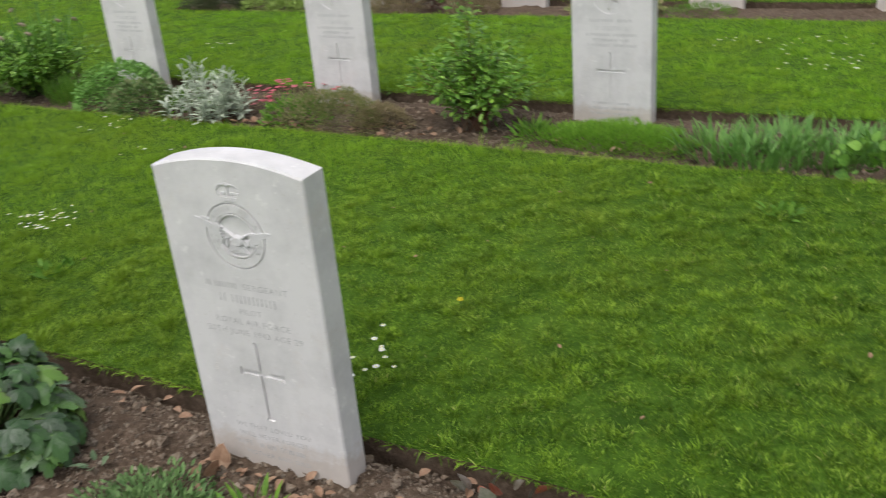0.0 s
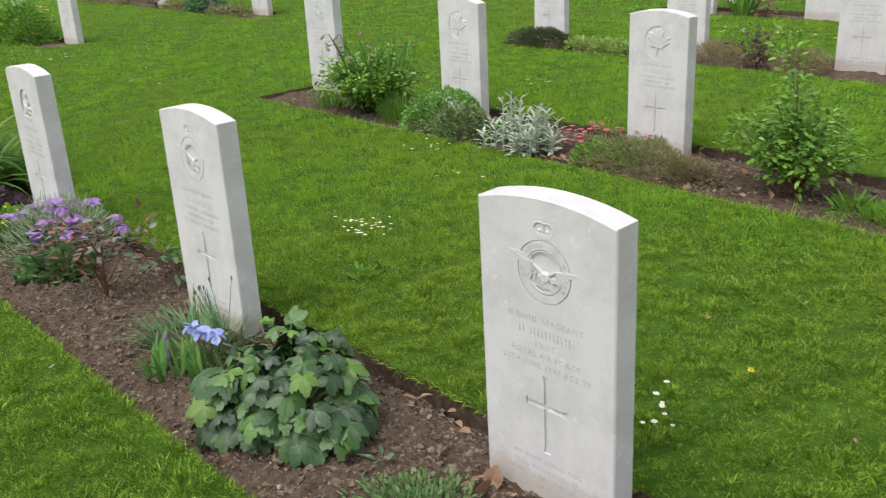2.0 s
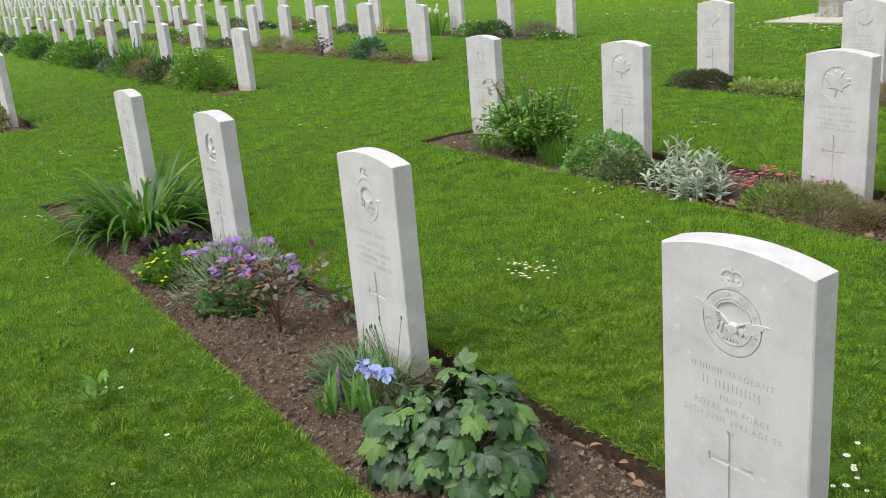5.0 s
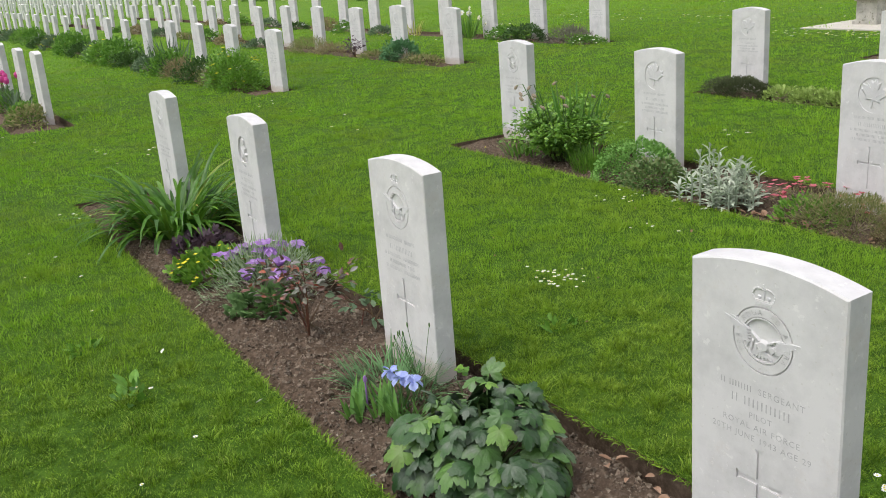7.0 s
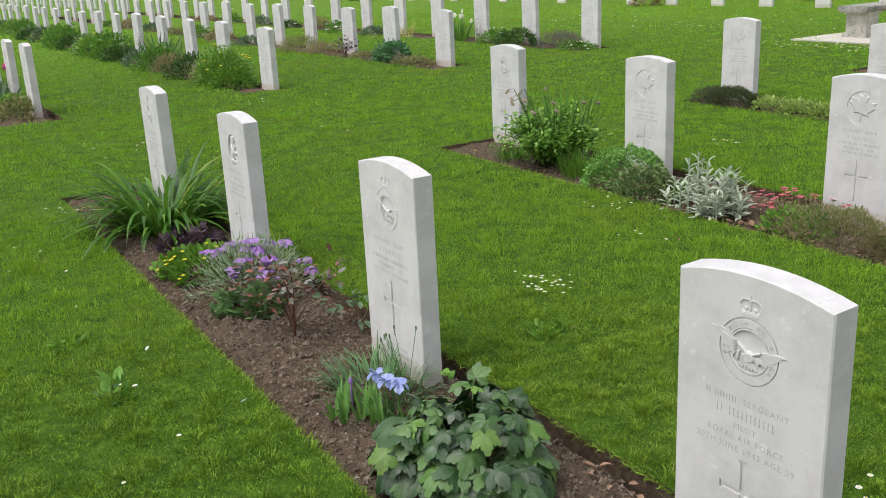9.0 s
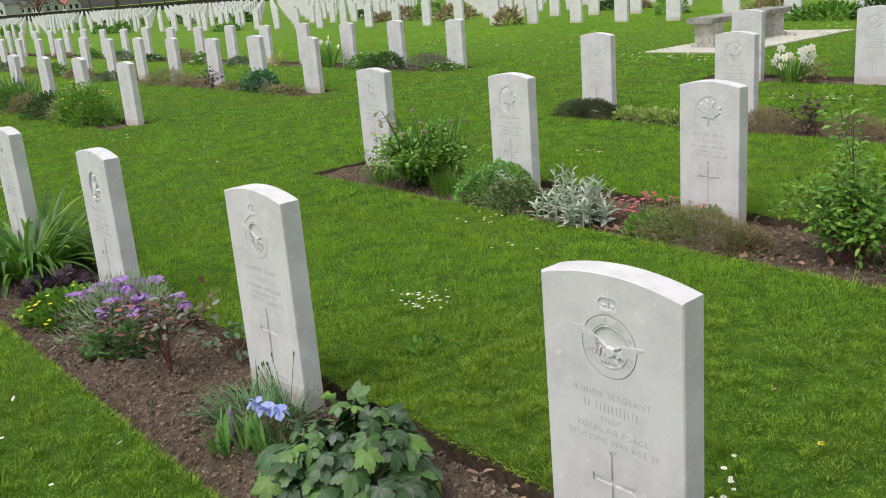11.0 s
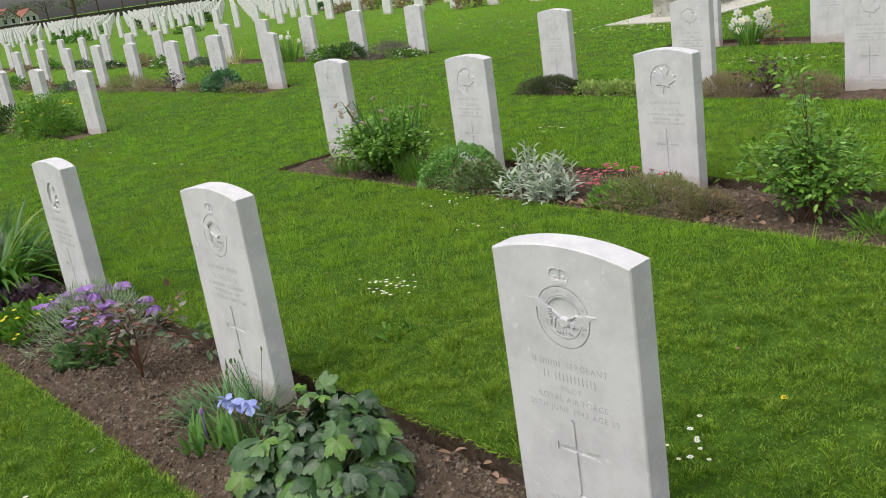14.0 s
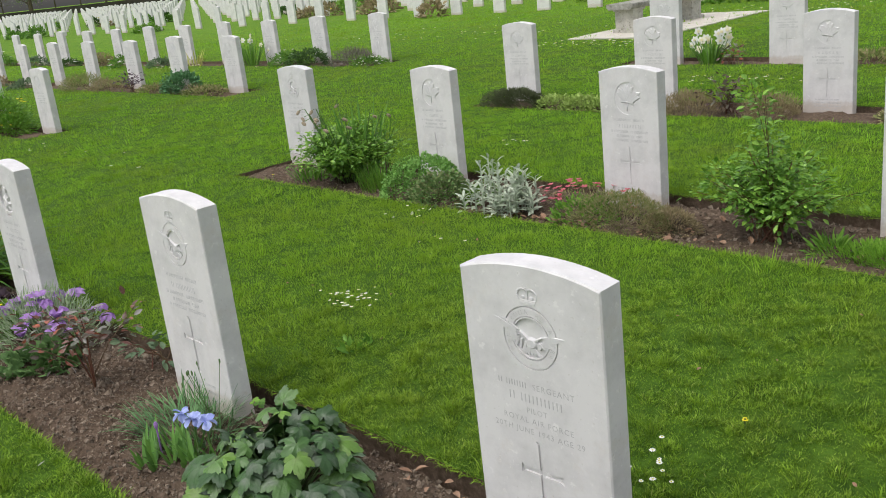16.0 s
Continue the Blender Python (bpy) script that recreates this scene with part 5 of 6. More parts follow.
tulips((-11.105, -0.106, 0), 7, 155)
rgk = random.Random(9)
for k in range(34):
    i, r = rgk.randrange(0, 40), rgk.randrange(0, 3)
    far_green(-6.6 - 1.49 * i + rgk.uniform(-0.6, 0.6), 16.2 + 2.72 * r, rgk.uniform(0.35, 0.7), rgk.uniform(0.25, 0.6), (DARK_LEAF, MID_LEAF, BUSH_LEAF, HEATH)[k % 4], 160 + k, size=0.14, density=110, flowers=(6, YELLOW, 0.09, PETAL) if k % 6 == 0 else None)


# ---- stone bench on its paved slab ----
PAVING = material("pale_paving", (0.55, 0.51, 0.45), 0.85, 0.2)
paint(PAVING, ramp(PAVING, noise_tex(PAVING, 9, 6, 0.7), [(0.3, (0.50, 0.46, 0.40)), (0.7, (0.64, 0.60, 0.53))]))
BENCHSTONE = material("lichened_stone", (0.45, 0.43, 0.38), 0.9, 0.2)
g = ramp(BENCHSTONE, noise_tex(BENCHSTONE, 6, 6, 0.7), [(0.3, (0.30, 0.29, 0.25)), (0.6, (0.56, 0.54, 0.48))])
paint(BENCHSTONE, mix(BENCHSTONE, ramp(BENCHSTONE, noise_tex(BENCHSTONE, 14, 5, 0.7), [(0.56, GREY3(0)), (0.68, GREY3(0.8))]), g, (0.14, 0.13, 0.09)))
DARKSTONE = material("dark_weathered_stone", (0.28, 0.27, 0.24), 0.9, 0.2)
paint(DARKSTONE, ramp(DARKSTONE, noise_tex(DARKSTONE, 8, 6, 0.7), [(0.35, (0.17, 0.165, 0.145)), (0.65, (0.42, 0.41, 0.37))]))
paved = thing("paving", "pale stone paving under a bench", "paving", (0, 0, 0), kind="structure")
for k in range(4):
    s = Shape()
    y0 = 10.3 + 0.86 * k
    for x0 in (-7.99, -7.18):
        box(s, x0 + 0.004, x0 + 0.802, y0 + 0.004, y0 + 0.852, -0.05, 0.032)
    part("slab", s, PAVING, paved)
bench = thing("stone_bench", "weathered stone bench with a moulded seat on two blocks", "bench", (-7.36, 11.95, 0.03))
for y in (-0.86, 0.86):
    s = Shape()
    box(s, -0.20, 0.20, y - 0.17, y + 0.17, 0.0, 0.05)
    box(s, -0.165, 0.165, y - 0.14, y + 0.14, 0.05, 0.33)
    box(s, -0.19, 0.19, y - 0.16, y + 0.16, 0.33, 0.36)
    part("support", s, BENCHSTONE, bench)
s = Shape()
prof = [(-0.20, 0.36), (-0.23, 0.39), (-0.24, 0.40), (-0.24, 0.44), (-0.22, 0.45), (0.22, 0.45), (0.24, 0.44), (0.24, 0.40), (0.23, 0.39), (0.20, 0.36)]
n = len(prof)
s.add([(x, -1.12, z) for x, z in prof] + [(x, 1.12, z) for x, z in prof], [tuple(range(n)), tuple(range(2 * n - 1, n - 1, -1))] + [(i, n + i, n + (i + 1) % n, (i + 1) % n) for i in range(n)])
part("seat", s, DARKSTONE, bench, "grey weathered moulded seat slab")

# ---- lawn: grass blades, daisies, litter ----
def blades(label, region, per_m2, height, width, seed, keep, mat, tufts):
    """Mown grass as single bent blades over a stretch of lawn."""
    rg = np.random.default_rng(seed)
    x0, x1, y0, y1 = region
    n = int((x1 - x0) * (y1 - y0) * per_m2)
    p = np.stack([rg.uniform(x0, x1, n), rg.uniform(y0, y1, n)], 1)
    m = max(1, int((x1 - x0) * (y1 - y0) * tufts))
    heart = np.stack([rg.uniform(x0, x1, m), rg.uniform(y0, y1, m)], 1)
    vigour = rg.lognormal(0.05, 0.42, m)
    pick = rg.integers(0, m, n)
    joined = rg.random(n) < 0.52
    away = rg.normal(0, 0.30 / math.sqrt(tufts), (n, 2))
    p[joined] = (heart[pick] + away)[joined]
    vig = np.where(joined, vigour[pick], 0.75)
    radial = np.where(joined, np.arctan2(away[:, 1], away[:, 0]), rg.uniform(0, 6.283, n))
    ok = np.ones(n, bool)
    for a, b, c, d in BEDS:
        ok &= ~((p[:, 0] > a - 0.006) & (p[:, 0] < b + 0.006) & (p[:, 1] > c - 0.012) & (p[:, 1] < d + 0.012))
    ok &= keep(p[:, 0], p[:, 1])
    p, vig, radial = p[ok], vig[ok], radial[ok]
    n = len(p)
    drift = 0.92 + 0.09 * np.sin(p[:, 0] * 5.1 + 2 * np.sin(p[:, 1] * 3.7)) * np.sin(p[:, 1] * 4.3 + 1.7 * np.sin(p[:, 0] * 2.9))
    h = height * rg.uniform(0.5, 1.2, n) * vig * drift
    w = width * rg.uniform(0.6, 1.3, n)
    a = rg.uniform(0, 2 * np.pi, n)
    flow = radial + rg.normal(0, 0.7, n)
    lean = h * rg.uniform(0.1, 1.2, n)
    sx, sy = np.cos(a) * w / 2, np.sin(a) * w / 2
    lx, ly = np.cos(flow) * lean, np.sin(flow) * lean
    z = np.full(n, LAWN_Z - 0.006)
    low = 0.6 if seed == 1 else 0.0
    v = np.empty((n, 4, 3))
    v[:, 0] = np.stack([p[:, 0], p[:, 1], z], 1)
    v[:, 1] = np.stack([p[:, 0] + sx + lx * 0.3, p[:, 1] + sy + ly * 0.3, z + h * low], 1)
    v[:, 2] = np.stack([p[:, 0] + lx, p[:, 1] + ly, z + h], 1)
    v[:, 3] = np.stack([p[:, 0] - sx + lx * 0.3, p[:, 1] - sy + ly * 0.3, z + h * low], 1)
    s = Shape()
    k = (np.arange(n) * 4)[:, None]
    s.v.append(v.reshape(-1, 3))
    s.f.append(k + (np.array([[0, 1, 2, 3]]) if seed == 1 else np.array([[1, 2, 3]])))
    tagged(new("grass", s.mesh("grass", mat)), label, "grass", kind="stuff")


def ring(r0, r1):
    def keep(x, y):
        d = np.hypot(x - 1.3, y + 1.4) * (1 + np.random.default_rng(5).normal(0, 0.085, x.shape))
        ahead = (y + 1.4) * 0.80 + (1.3 - x) * 0.60
        side = np.abs((1.3 - x) * 0.80 - (y + 1.4) * 0.60)
        chance = np.random.default_rng(6).random(x.shape)
        seen = (ahead > 0.4) & (side < ahead * 1.25 + 0.5)
        return (d >= r0) & (d < r1) & (seen | ((chance < 0.16) & (np.hypot(x - 1.3, y + 1.4) < 6)))
    return keep


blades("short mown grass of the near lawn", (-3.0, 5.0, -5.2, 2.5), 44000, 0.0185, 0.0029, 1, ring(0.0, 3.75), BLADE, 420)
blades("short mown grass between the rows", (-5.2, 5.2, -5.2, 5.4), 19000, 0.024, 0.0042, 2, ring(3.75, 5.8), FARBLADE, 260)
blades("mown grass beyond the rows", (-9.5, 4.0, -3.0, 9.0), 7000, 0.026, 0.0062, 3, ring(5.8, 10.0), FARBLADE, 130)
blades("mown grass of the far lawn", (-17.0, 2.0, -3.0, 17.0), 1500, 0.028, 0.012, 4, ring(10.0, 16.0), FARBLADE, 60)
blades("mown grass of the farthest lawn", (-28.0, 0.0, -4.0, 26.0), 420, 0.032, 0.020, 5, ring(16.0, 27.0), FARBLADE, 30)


def edge_grass(bed, x0, x1, seed, per_m=650):
    """Longer blades that hang over the cut edges of a bed."""
    rg = np.random.default_rng(seed)
    s = Shape()
    a, b, c, d = bed
    for y, out in ((c, 1), (d, -1)):
        n = int((x1 - x0) * per_m)
        px = rg.uniform(x0, x1, n)
        base = np.stack([px, np.full(n, y) - out * rg.uniform(-0.004, 0.02, n), np.full(n, LAWN_Z - 0.004)], 1)
        dirs = np.stack([rg.normal(0, 0.7, n), out * rg.uniform(0.1, 1.0, n), rg.uniform(-0.25, 1.0, n)], 1)
        s.swarm([(-0.055, 0, 0), (0.055, 0, 0), (0.04, 0.6, 0.05), (-0.04, 0.6, 0.05), (0, 1, -0.1)], [(0, 1, 2, 3), (3, 2, 4)], frames_for(dirs, rg, 0.6) * rg.uniform(0.014, 0.036, n)[:, None, None], base)
    tagged(new("edge_grass", s.mesh("edge_grass", BLADE)), "grass blades hanging over a cut bed edge", "grass", kind="stuff")


edge_grass(BEDS[0], -5.15, 2.2, 1)
edge_grass(BEDS[1], -4.83, 2.4, 2)
edge_grass(BEDS[2], -5.05, 1.5, 3, 350)


def daisies(at, n, spread, seed, size=0.0085):
    """A patch of small white lawn daisies."""
    rg, rn = random.Random(seed), np.random.default_rng(seed)
    ob = thing("daisies", "patch of small white daisies in the lawn", "flower", (*at, LAWN_Z))
    s, h = Shape(), Shape()
    for i in range(n):
        x, y, z = rg.gauss(0, spread[0]), rg.gauss(0, spread[1]), rg.uniform(0.025, 0.045)
        a = np.arange(9) * 6.283 / 9
        d = np.stack([np.cos(a), np.sin(a), np.full(9, 0.25)], 1) + rn.normal(0, 0.12, 3)
        s.swarm(*ellipse_leaf(0.55, 0.05, 0.1), frames_for(d, rn, 0.05) * size * rg.uniform(0.8, 1.25), np.repeat(np.array([[x, y, z]]), 9, 0))
        h.add(*ball(size * 0.32, 0.6, 6, 4), Matrix.Translation((x, y, z + 0.001)))
    tagged(part("petals", s, WHITE, ob), kind="stuff")
    tagged(part("hearts", h, YELLOW, ob), kind="stuff")


daisies((-1.818, 0.87), 30, (0.075, 0.055), 1)
daisies((-0.019, 0.48), 12, (0.035, 0.08), 2)
daisies((-2.558, 1.977), 10, (0.12, 0.07), 3)
daisies((-2.134, 1.648), 4, (0.25, 0.1), 4)
daisies((-3.347, 3.762), 6, (0.08, 0.05), 5, 0.013)
daisies((0.629, 3.879), 14, (0.14, 0.10), 6, 0.0095)
daisies((0.547, 4.3), 18, (0.30, 0.10), 7, 0.0095)
daisies((-4.752, -0.599), 7, (0.10, 0.06), 8, 0.011)
daisies((-3.41, -0.87), 5, (0.5, 0.15), 9)
daisies((-1.524, -0.842), 4, (0.4, 0.12), 10)
daisies((-7.539, 1.965), 10, (0.5, 0.3), 11, 0.016)
daisies((-3.341, 6.662), 26, (0.35, 0.12), 12, 0.016)
daisies((-6.807, 9.553), 60, (0.9, 0.22), 13, 0.022)
daisies((-5.268, 13.792), 90, (1.8, 0.5), 14, 0.026)
daisies((-12.083, 11.769), 60, (2.5, 0.8), 15, 0.026)
daisies((-14.913, 7.236), 40, (2.5, 0.25), 16, 0.024)
daisies((1.195, 3.697), 5, (0.4, 0.3), 17, 0.012)
daisies((-6.964, -0.362), 12, (0.9, 0.5), 18, 0.016)


def dandelion(x, y, seed):
    rn = np.random.default_rng(seed)
    ob = thing("dandelion", "single yellow dandelion in the lawn", "flower", (x, y, LAWN_Z))
    for k in range(2):
        blossom(ob, (0, 0, 0.028 + 0.003 * k), 12, 0.010 - 0.003 * k, YELLOW, rn, 0.2 + 0.5 * k)
    st = Shape()
    tube(st, [(0, 0, 0), (0, 0, 0.034)], 0.002, 0.002, 4)
    part("stem", st, STEM_GREEN, ob)


dandelion(0.059, 0.821, 1)
dandelion(-4.424, 2.271, 3)
mound((-1.887, -0.916, LAWN_Z), 0.05, 0.060, 18, 0.060, MID_LEAF, "dock_weed", "broad-leaved bright green weed in the lawn", "plant", OVAL, 199, lift=0.5)
for k, (x, y, r) in enumerate(((0.807, 1.794, 0.1), (-1.423, 0.572, 0.09), (-0.534, 0.789, 0.06), (-2.476, -0.977, 0.08))):
    mound((x, y, LAWN_Z), r * 0.7, 0.025, 24, 0.04, BRIGHT, "weed", "flat green weed rosette in the lawn", "plant", OVAL, 200 + k, lift=0.5)

# fallen petals and dead leaves
def litter(name, label, spots, mat, size, seed, z=LAWN_Z + 0.022):
    rg = np.random.default_rng(seed)
    for x, y in spots:
        s = Shape()
        d = np.array([[rg.normal(), rg.normal(), 0.15]])
        s.swarm(*ellipse_leaf(0.6, 0.3, rg.uniform(-0.4, 0.4)), frames_for(d, rg, 0.3) * size * rg.uniform(0.7, 1.3), np.array([[0, 0, 0]]))
        ob = new(name, s.mesh(name, mat))
        ob.location = (x, y, z)
        tagged(ob, label, "leaf", "litter")


litter("fallen_petal", "single white fallen petal on the grass", [(-1.543, -0.6), (-0.581, -0.628), (-2.183, -0.739), (-0.893, -0.509)], WHITE, 0.022, 1)
rgl = random.Random(7)
litter("dead_leaf", "curled brown dead leaf at the bed edge", [(rgl.uniform(-0.6, -0.25), rgl.uniform(0.06, 0.15)) for i in range(7)] + [(rgl.uniform(-2.2, -1.8), rgl.uniform(0.06, 0.15)) for i in range(5)], DEADLEAF, 0.036, 2, 0.004)
litter("dead_leaf", "curled brown dead leaf at a headstone foot", [(rgl.uniform(-0.2, 0.25), rgl.uniform(-0.13, -0.02)) for i in range(26)] + [(rgl.uniform(0.3, 0.7), rgl.uniform(-0.1, 0.15)) for i in range(6)], DEADLEAF, 0.03, 3, 0.006)
litter("dead_leaf", "curled brown dead leaf in a bed", [(rgl.uniform(-2.2, -1.1), rgl.uniform(2.26, 2.36)) for i in range(46)] + [(rgl.uniform(-3.0, -2.6), rgl.uniform(2.28, 2.40)) for i in range(6)] + [(rgl.uniform(-1.3, 0.3), rgl.uniform(2.26, 2.48)) for i in range(26)] + [(rgl.uniform(-5, 0.5), rgl.uniform(2.26, 2.93)) for i in range(18)], DEADLEAF, 0.04, 4, 0.004)
litter("dead_leaf", "small orange-brown leaf in the grass", [(rgl.uniform(-2.6, 2.0), rgl.uniform(0.4, 2.3)) for i in range(40)], DEADLEAF, 0.016, 5)
big = Shape()
big.swarm(*ROUND, frames_for(np.array([[0.3, 0.1, 1.2], [-0.4, 0.2, 1.0], [0.0, -0.4, 1.0]]), np.random.default_rng(3), 0.3) * 0.062, np.array([[0, 0, 0], [0.02, 0, 0], [0.01, -0.02, 0]]))
ob = new("dead_leaf", big.mesh("dead_leaf", DEADLEAF))
ob.location = (-0.14, -0.05, -0.005)
tagged(ob, "large crumpled brown leaf leaning on a headstone", "leaf")


def clods(region, n, size, seed):
    rg = np.random.default_rng(seed)
    x0, x1, y0, y1, c, d = region
    p = np.stack([rg.uniform(x0, x1, n), rg.uniform(y0, y1, n)], 1)
    z = np.array([soil_height(x, y, c, d) for x, y in p])
    fr = frames_for(rg.normal(0, 1, (n, 3)), rg, 1.0) * (size * rg.lognormal(0, 0.5, n))[:, None, None] * rg.uniform(0.6, 1.2, (n, 1, 3))
    o = [(1, 0, 0), (-1, 0, 0), (0, 1, 0), (0, -1, 0), (0, 0, 1), (0, 0, -1)]
    f = [(0, 2, 4), (2, 1, 4), (1, 3, 4), (3, 0, 4), (2, 0, 5), (1, 2, 5), (3, 1, 5), (0, 3, 5)]
    s = Shape()
    s.swarm(o, f, fr, np.column_stack([p, z]))
    tagged(new("soil_crumbs", s.mesh("soil_crumbs", CLOD)), "loose crumbs and small stones on the soil", "soil", kind="stuff")


clods((-5.15, 1.4, -0.452, 0.162, -0.505, 0.170), 26000, 0.0038, 1)
clods((-4.0, 1.0, -0.452, 0.162, -0.505, 0.170), 7000, 0.0060, 2)
clods((-4.0, 1.0, -0.442, 0.147, -0.505, 0.170), 70, 0.0075, 5)
clods((-4.83, 2.4, 2.254, 2.937, 2.195, 2.957), 11000, 0.0055, 3)

# ---- distance: boundary wall, houses, trees ----
WALLSTONE = material("dark_boundary_wall", (0.06, 0.055, 0.045), 0.9, 0.2)
paint(WALLSTONE, ramp(WALLSTONE, noise_tex(WALLSTONE, 0.8, 6, 0.7), [(0.3, (0.035, 0.033, 0.025)), (0.7, (0.085, 0.075, 0.06))]))


def along(az, dist):
    """A place at that bearing from the walk, degrees from -x towards +y."""
    return (1.2 - dist * math.cos(radians(az)), -1.4 + dist * math.sin(radians(az)))


wall = Shape()
for k in range(40):
    a0, a1 = -30 + 3 * k, -30 + 3 * k + 3
    (xa, ya), (xb, yb) = along(a0, 150), along(a1, 150)
    (xc, yc), (xd, yd) = along(a0, 150.5), along(a1, 150.5)
    wall.add([(xa, ya, 0), (xb, yb, 0), (xb, yb, 1.05), (xa, ya, 1.05), (xc, yc, 0), (xd, yd, 0), (xd, yd, 1.05), (xc, yc, 1.05)], [(0, 3, 2, 1), (3, 7, 6, 2), (4, 5, 6, 7)])
tagged(new("boundary_wall", wall.mesh("boundary_wall", WALLSTONE)), "low dark boundary wall behind the far graves", "wall", kind="structure")

RENDERED = material("pale_render", (0.55, 0.54, 0.52), 0.9, 0.2)
paint(RENDERED, ramp(RENDERED, noise_tex(RENDERED, 0.6, 5), [(0.3, (0.48, 0.47, 0.45)), (0.7, (0.62, 0.61, 0.58))]))
REDTILE = material("red_tile", (0.30, 0.12, 0.08), 0.9, 0.2)
paint(REDTILE, ramp(REDTILE, noise_tex(REDTILE, 1.5, 5), [(0.3, (0.24, 0.10, 0.07)), (0.7, (0.38, 0.17, 0.12))]))
SLATE = material("grey_slate", (0.14, 0.14, 0.145), 0.8, 0.3)
paint(SLATE, ramp(SLATE, noise_tex(SLATE, 1.5, 5), [(0.3, (0.11, 0.11, 0.115)), (0.7, (0.18, 0.18, 0.18))]))
PANE = material("dark_pane", (0.03, 0.035, 0.04), 0.1, 0.5)


def house(az, dist, w, depth, eaves, ridge, roof_mat, label, turn=0.0):
    x, y = along(az, dist)
    ob = thing("house", label, "house", (x, y, 0), turn=turn)
    s = Shape()
    box(s, -w / 2, w / 2, -depth / 2, depth / 2, 0, eaves)
    s.add([(-w / 2, -depth / 2, eaves), (-w / 2, depth / 2, eaves), (-w / 2, 0, ridge), (w / 2, -depth / 2, eaves), (w / 2, depth / 2, eaves), (w / 2, 0, ridge)], [(0, 2, 1), (3, 4, 5)])
    part("wall", s, RENDERED, ob)
    r = Shape()
    o = 0.35
    for sgn in (-1, 1):
        e = (eaves - 0.15, sgn * (depth / 2 + o))
        r.add([(-w / 2 - o, e[1], e[0]), (w / 2 + o, e[1], e[0]), (w / 2 + o, 0, ridge), (-w / 2 - o, 0, ridge), (-w / 2 - o, e[1], e[0] + 0.2), (w / 2 + o, e[1], e[0] + 0.2), (w / 2 + o, 0, ridge + 0.2), (-w / 2 - o, 0, ridge + 0.2)], [(0, 1, 2, 3), (4, 7, 6, 5), (0, 4, 5, 1), (1, 5, 6, 2), (3, 7, 4, 0)])
    roof = part("roof", r, roof_mat, ob)
    c = Shape()
    box(c, -w * 0.3, -w * 0.3 + 0.8, -0.4, 0.4, ridge - 0.6, ridge + 0.9)
    part("chimney", c, REDTILE, roof)
    for k in range(3):
        p = Shape()
        xx = -w * 0.32 + k * w * 0.32
        box(p, xx - 0.45, xx + 0.45, -depth / 2 - 0.02, -depth / 2 + 0.05, 1.1, 2.3)
        part("window", p, PANE, ob)
    for k in (-1, 1):
        p = Shape()
        box(p, w / 2 - 0.05, w / 2 + 0.02, k * depth * 0.2 - 0.45, k * depth * 0.2 + 0.45, 1.1, 2.4)
        part("window", p, PANE, ob)


# Distance haze is put into the tree colours by making them paler.
FARTREE = leafy("hazy_spring_leaf", G((0.08, 0.11, 0.06), (0.12, 0.16, 0.08), (0.18, 0.21, 0.12)), 0.8, 0.2, 0.2, 0.4)
BARETREE = leafy("budding_twig", G((0.10, 0.09, 0.075), (0.14, 0.13, 0.10), (0.17, 0.17, 0.12)), 0.9, 0.1, 0.1, 0.4)


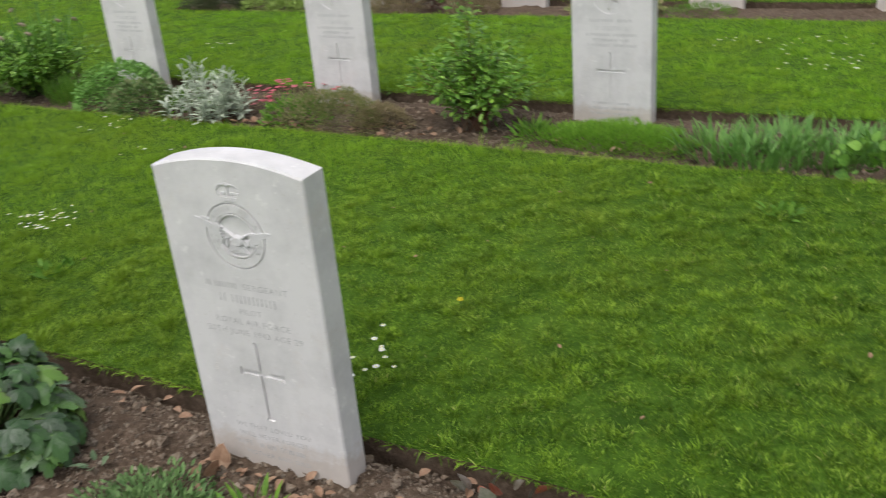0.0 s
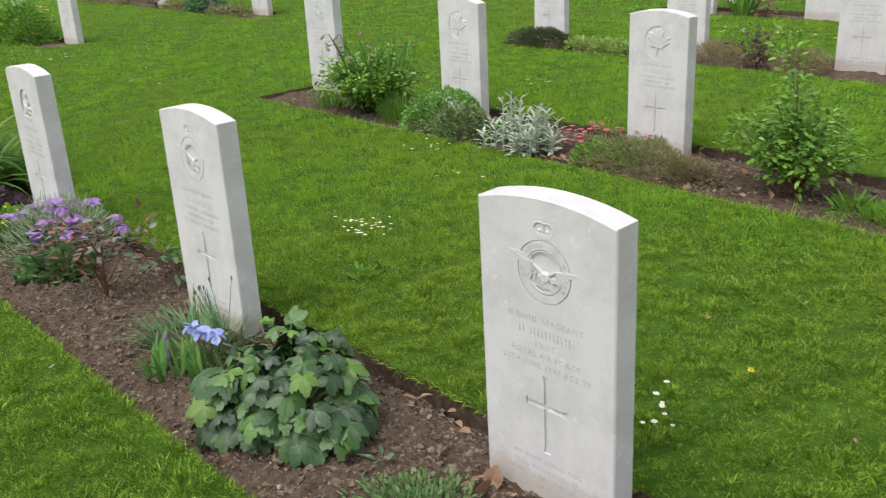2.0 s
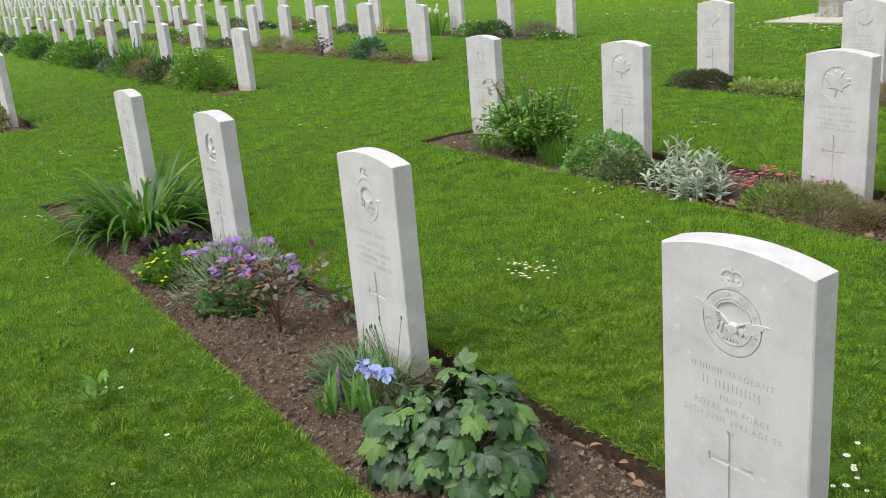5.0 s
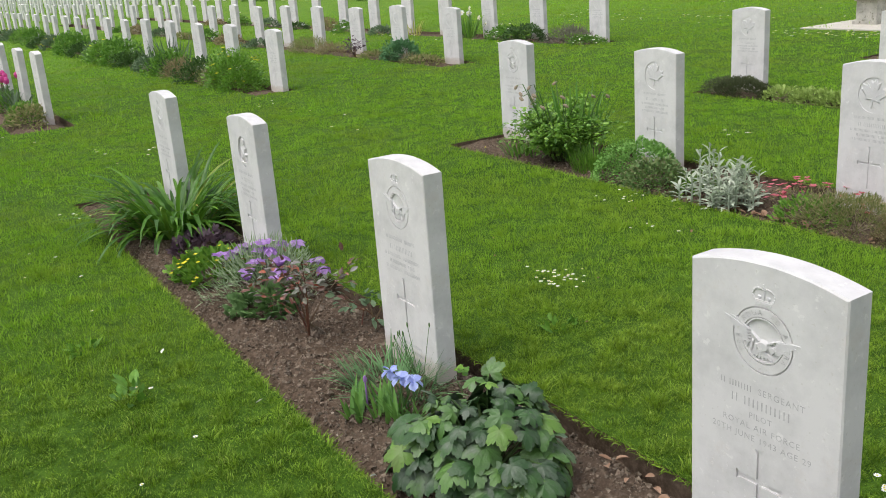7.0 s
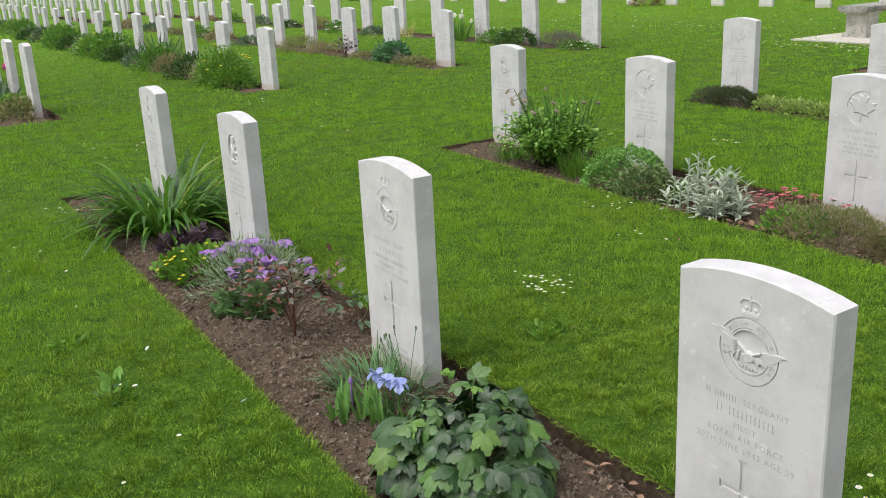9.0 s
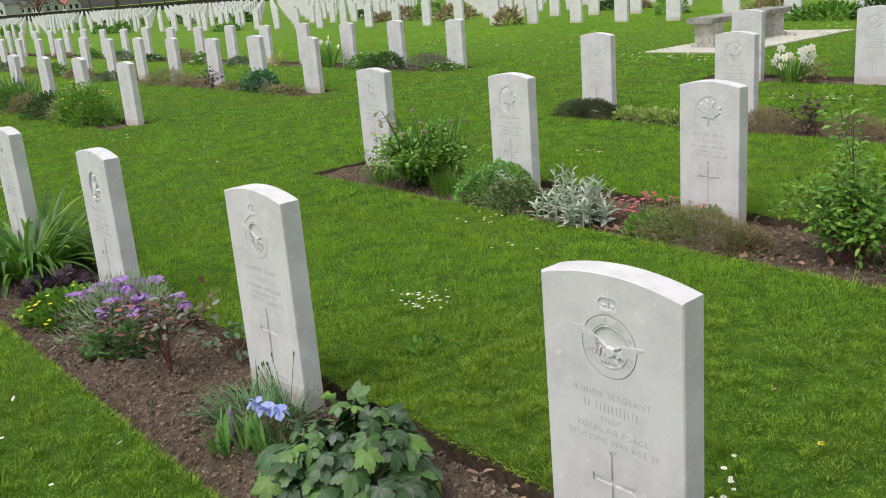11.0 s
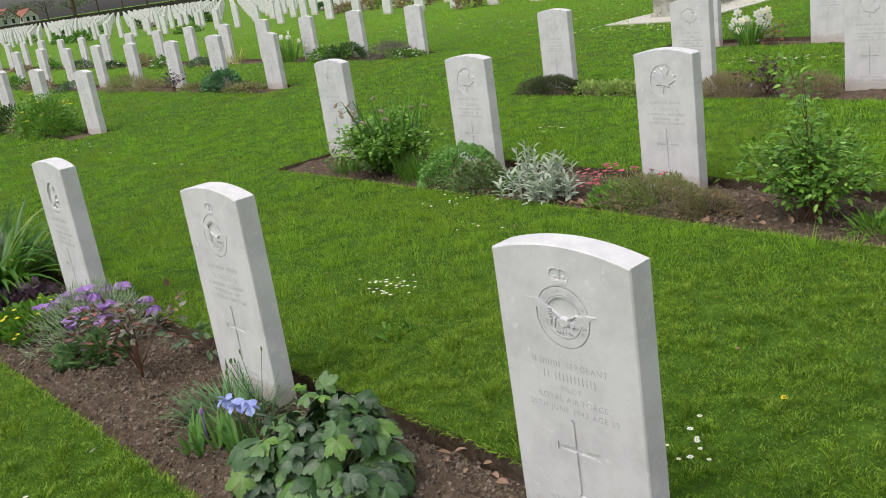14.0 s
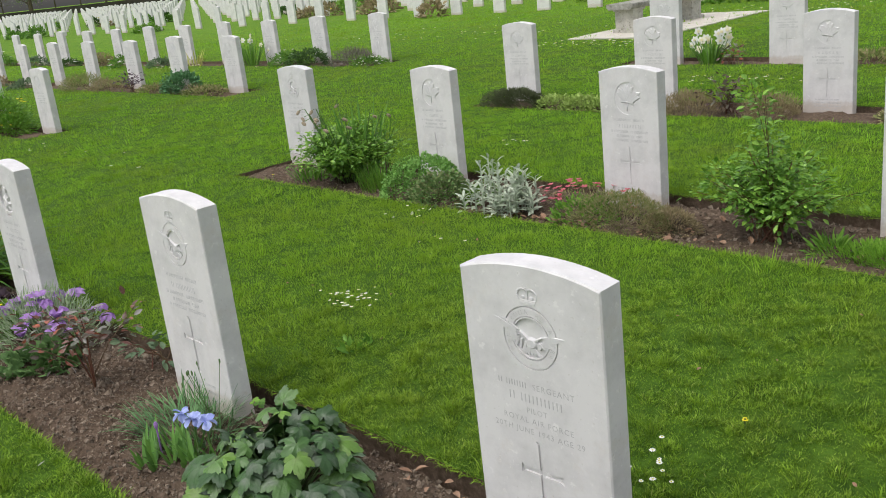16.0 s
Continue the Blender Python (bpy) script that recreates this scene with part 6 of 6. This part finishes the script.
def tree(az, dist, h, r, mat, seed, label, n=520, trunk=0.3):
    rg = np.random.default_rng(seed)
    x, y = along(az, dist)
    ob = thing("tree", label, "tree", (x, y, 0))
    s, tips = Shape(), []
    tube(s, [(0, 0, 0), (0.1, 0.05, h * 0.35), (0, 0.1, h * 0.8)], trunk, trunk * 0.3, 7)
    for k in range(14):
        a, z0 = rg.uniform(0, 6.28), h * rg.uniform(0.28, 0.7)
        q = r * rg.uniform(0.5, 1.0)
        end = (q * math.cos(a), q * math.sin(a), min(h * 0.97, z0 + h * rg.uniform(0.12, 0.4)))
        tube(s, [(0, 0, z0), (end[0] * 0.5, end[1] * 0.5, (z0 + end[2]) / 2 + 0.2), end], trunk * 0.35, trunk * 0.06, 5)
        tips.append(end)
    tips.append((0, 0, h * 0.92))
    part("trunk", s, STEM_DARK, ob)
    tips = np.array(tips)
    c = tips[rg.integers(0, len(tips), n)] * rg.uniform(0.65, 1.05, (n, 1)) + rg.normal(0, 1, (n, 3)) * np.array([r * 0.2, r * 0.2, h * 0.075])
    f = Shape()
    f.swarm(*ellipse_leaf(0.7), frames_for(rg.normal(0, 1, (n, 3)), rg, 0.8) * (rg.uniform(0.25, 0.6, n) * r / 5)[:, None, None], c)
    part("crown", f, mat, ob)


house(15.4, 320, 6.5, 5.0, 4.0, 6.8, SLATE, "white gabled house with a grey slate roof", -60)
house(17.45, 300, 6.0, 6.0, 2.6, 5.2, REDTILE, "low house with a red tiled roof", 10)
house(18.6, 320, 5.5, 5.0, 2.5, 4.6, REDTILE, "small pinkish cottage with a tiled roof", 10)
house(16.3, 330, 6.0, 5.0, 2.8, 5.0, SLATE, "grey-roofed house among trees", 25)
tree(21.15, 158, 13, 4.5, BARETREE, 1, "tall budding tree behind the wall", 500, 0.32)
tree(16.6, 380, 11, 4.5, BARETREE, 2, "bare budding tree between houses", 500)
for k, (az, dist, h, r) in enumerate(((5.5, 260, 9, 6), (7.6, 240, 8, 5), (8.8, 250, 10, 6), (10.4, 260, 9, 6), (11.8, 270, 8, 6), (13.2, 290, 9, 5), (14.0, 330, 8, 6), (3.0, 250, 10, 6), (0.5, 250, 9, 6), (-3, 250, 10, 7))):
    tree(az, dist, h, r, FARTREE, 10 + k, "green spring tree behind the boundary wall")
for k in range(30):
    az = 17.0 + 1.35 * k
    tree(az, (290, 340, 400)[k % 3] + 20 * (k % 2), (6.5, 7.5, 8.5)[k % 3] + (3.5 if k > 3 else 0) + 0.5 * (k % 4), 6, (BARETREE, FARTREE, BARETREE, FARTREE)[k % 4], 40 + k, "tree of a mixed wood beyond the cemetery", 420)
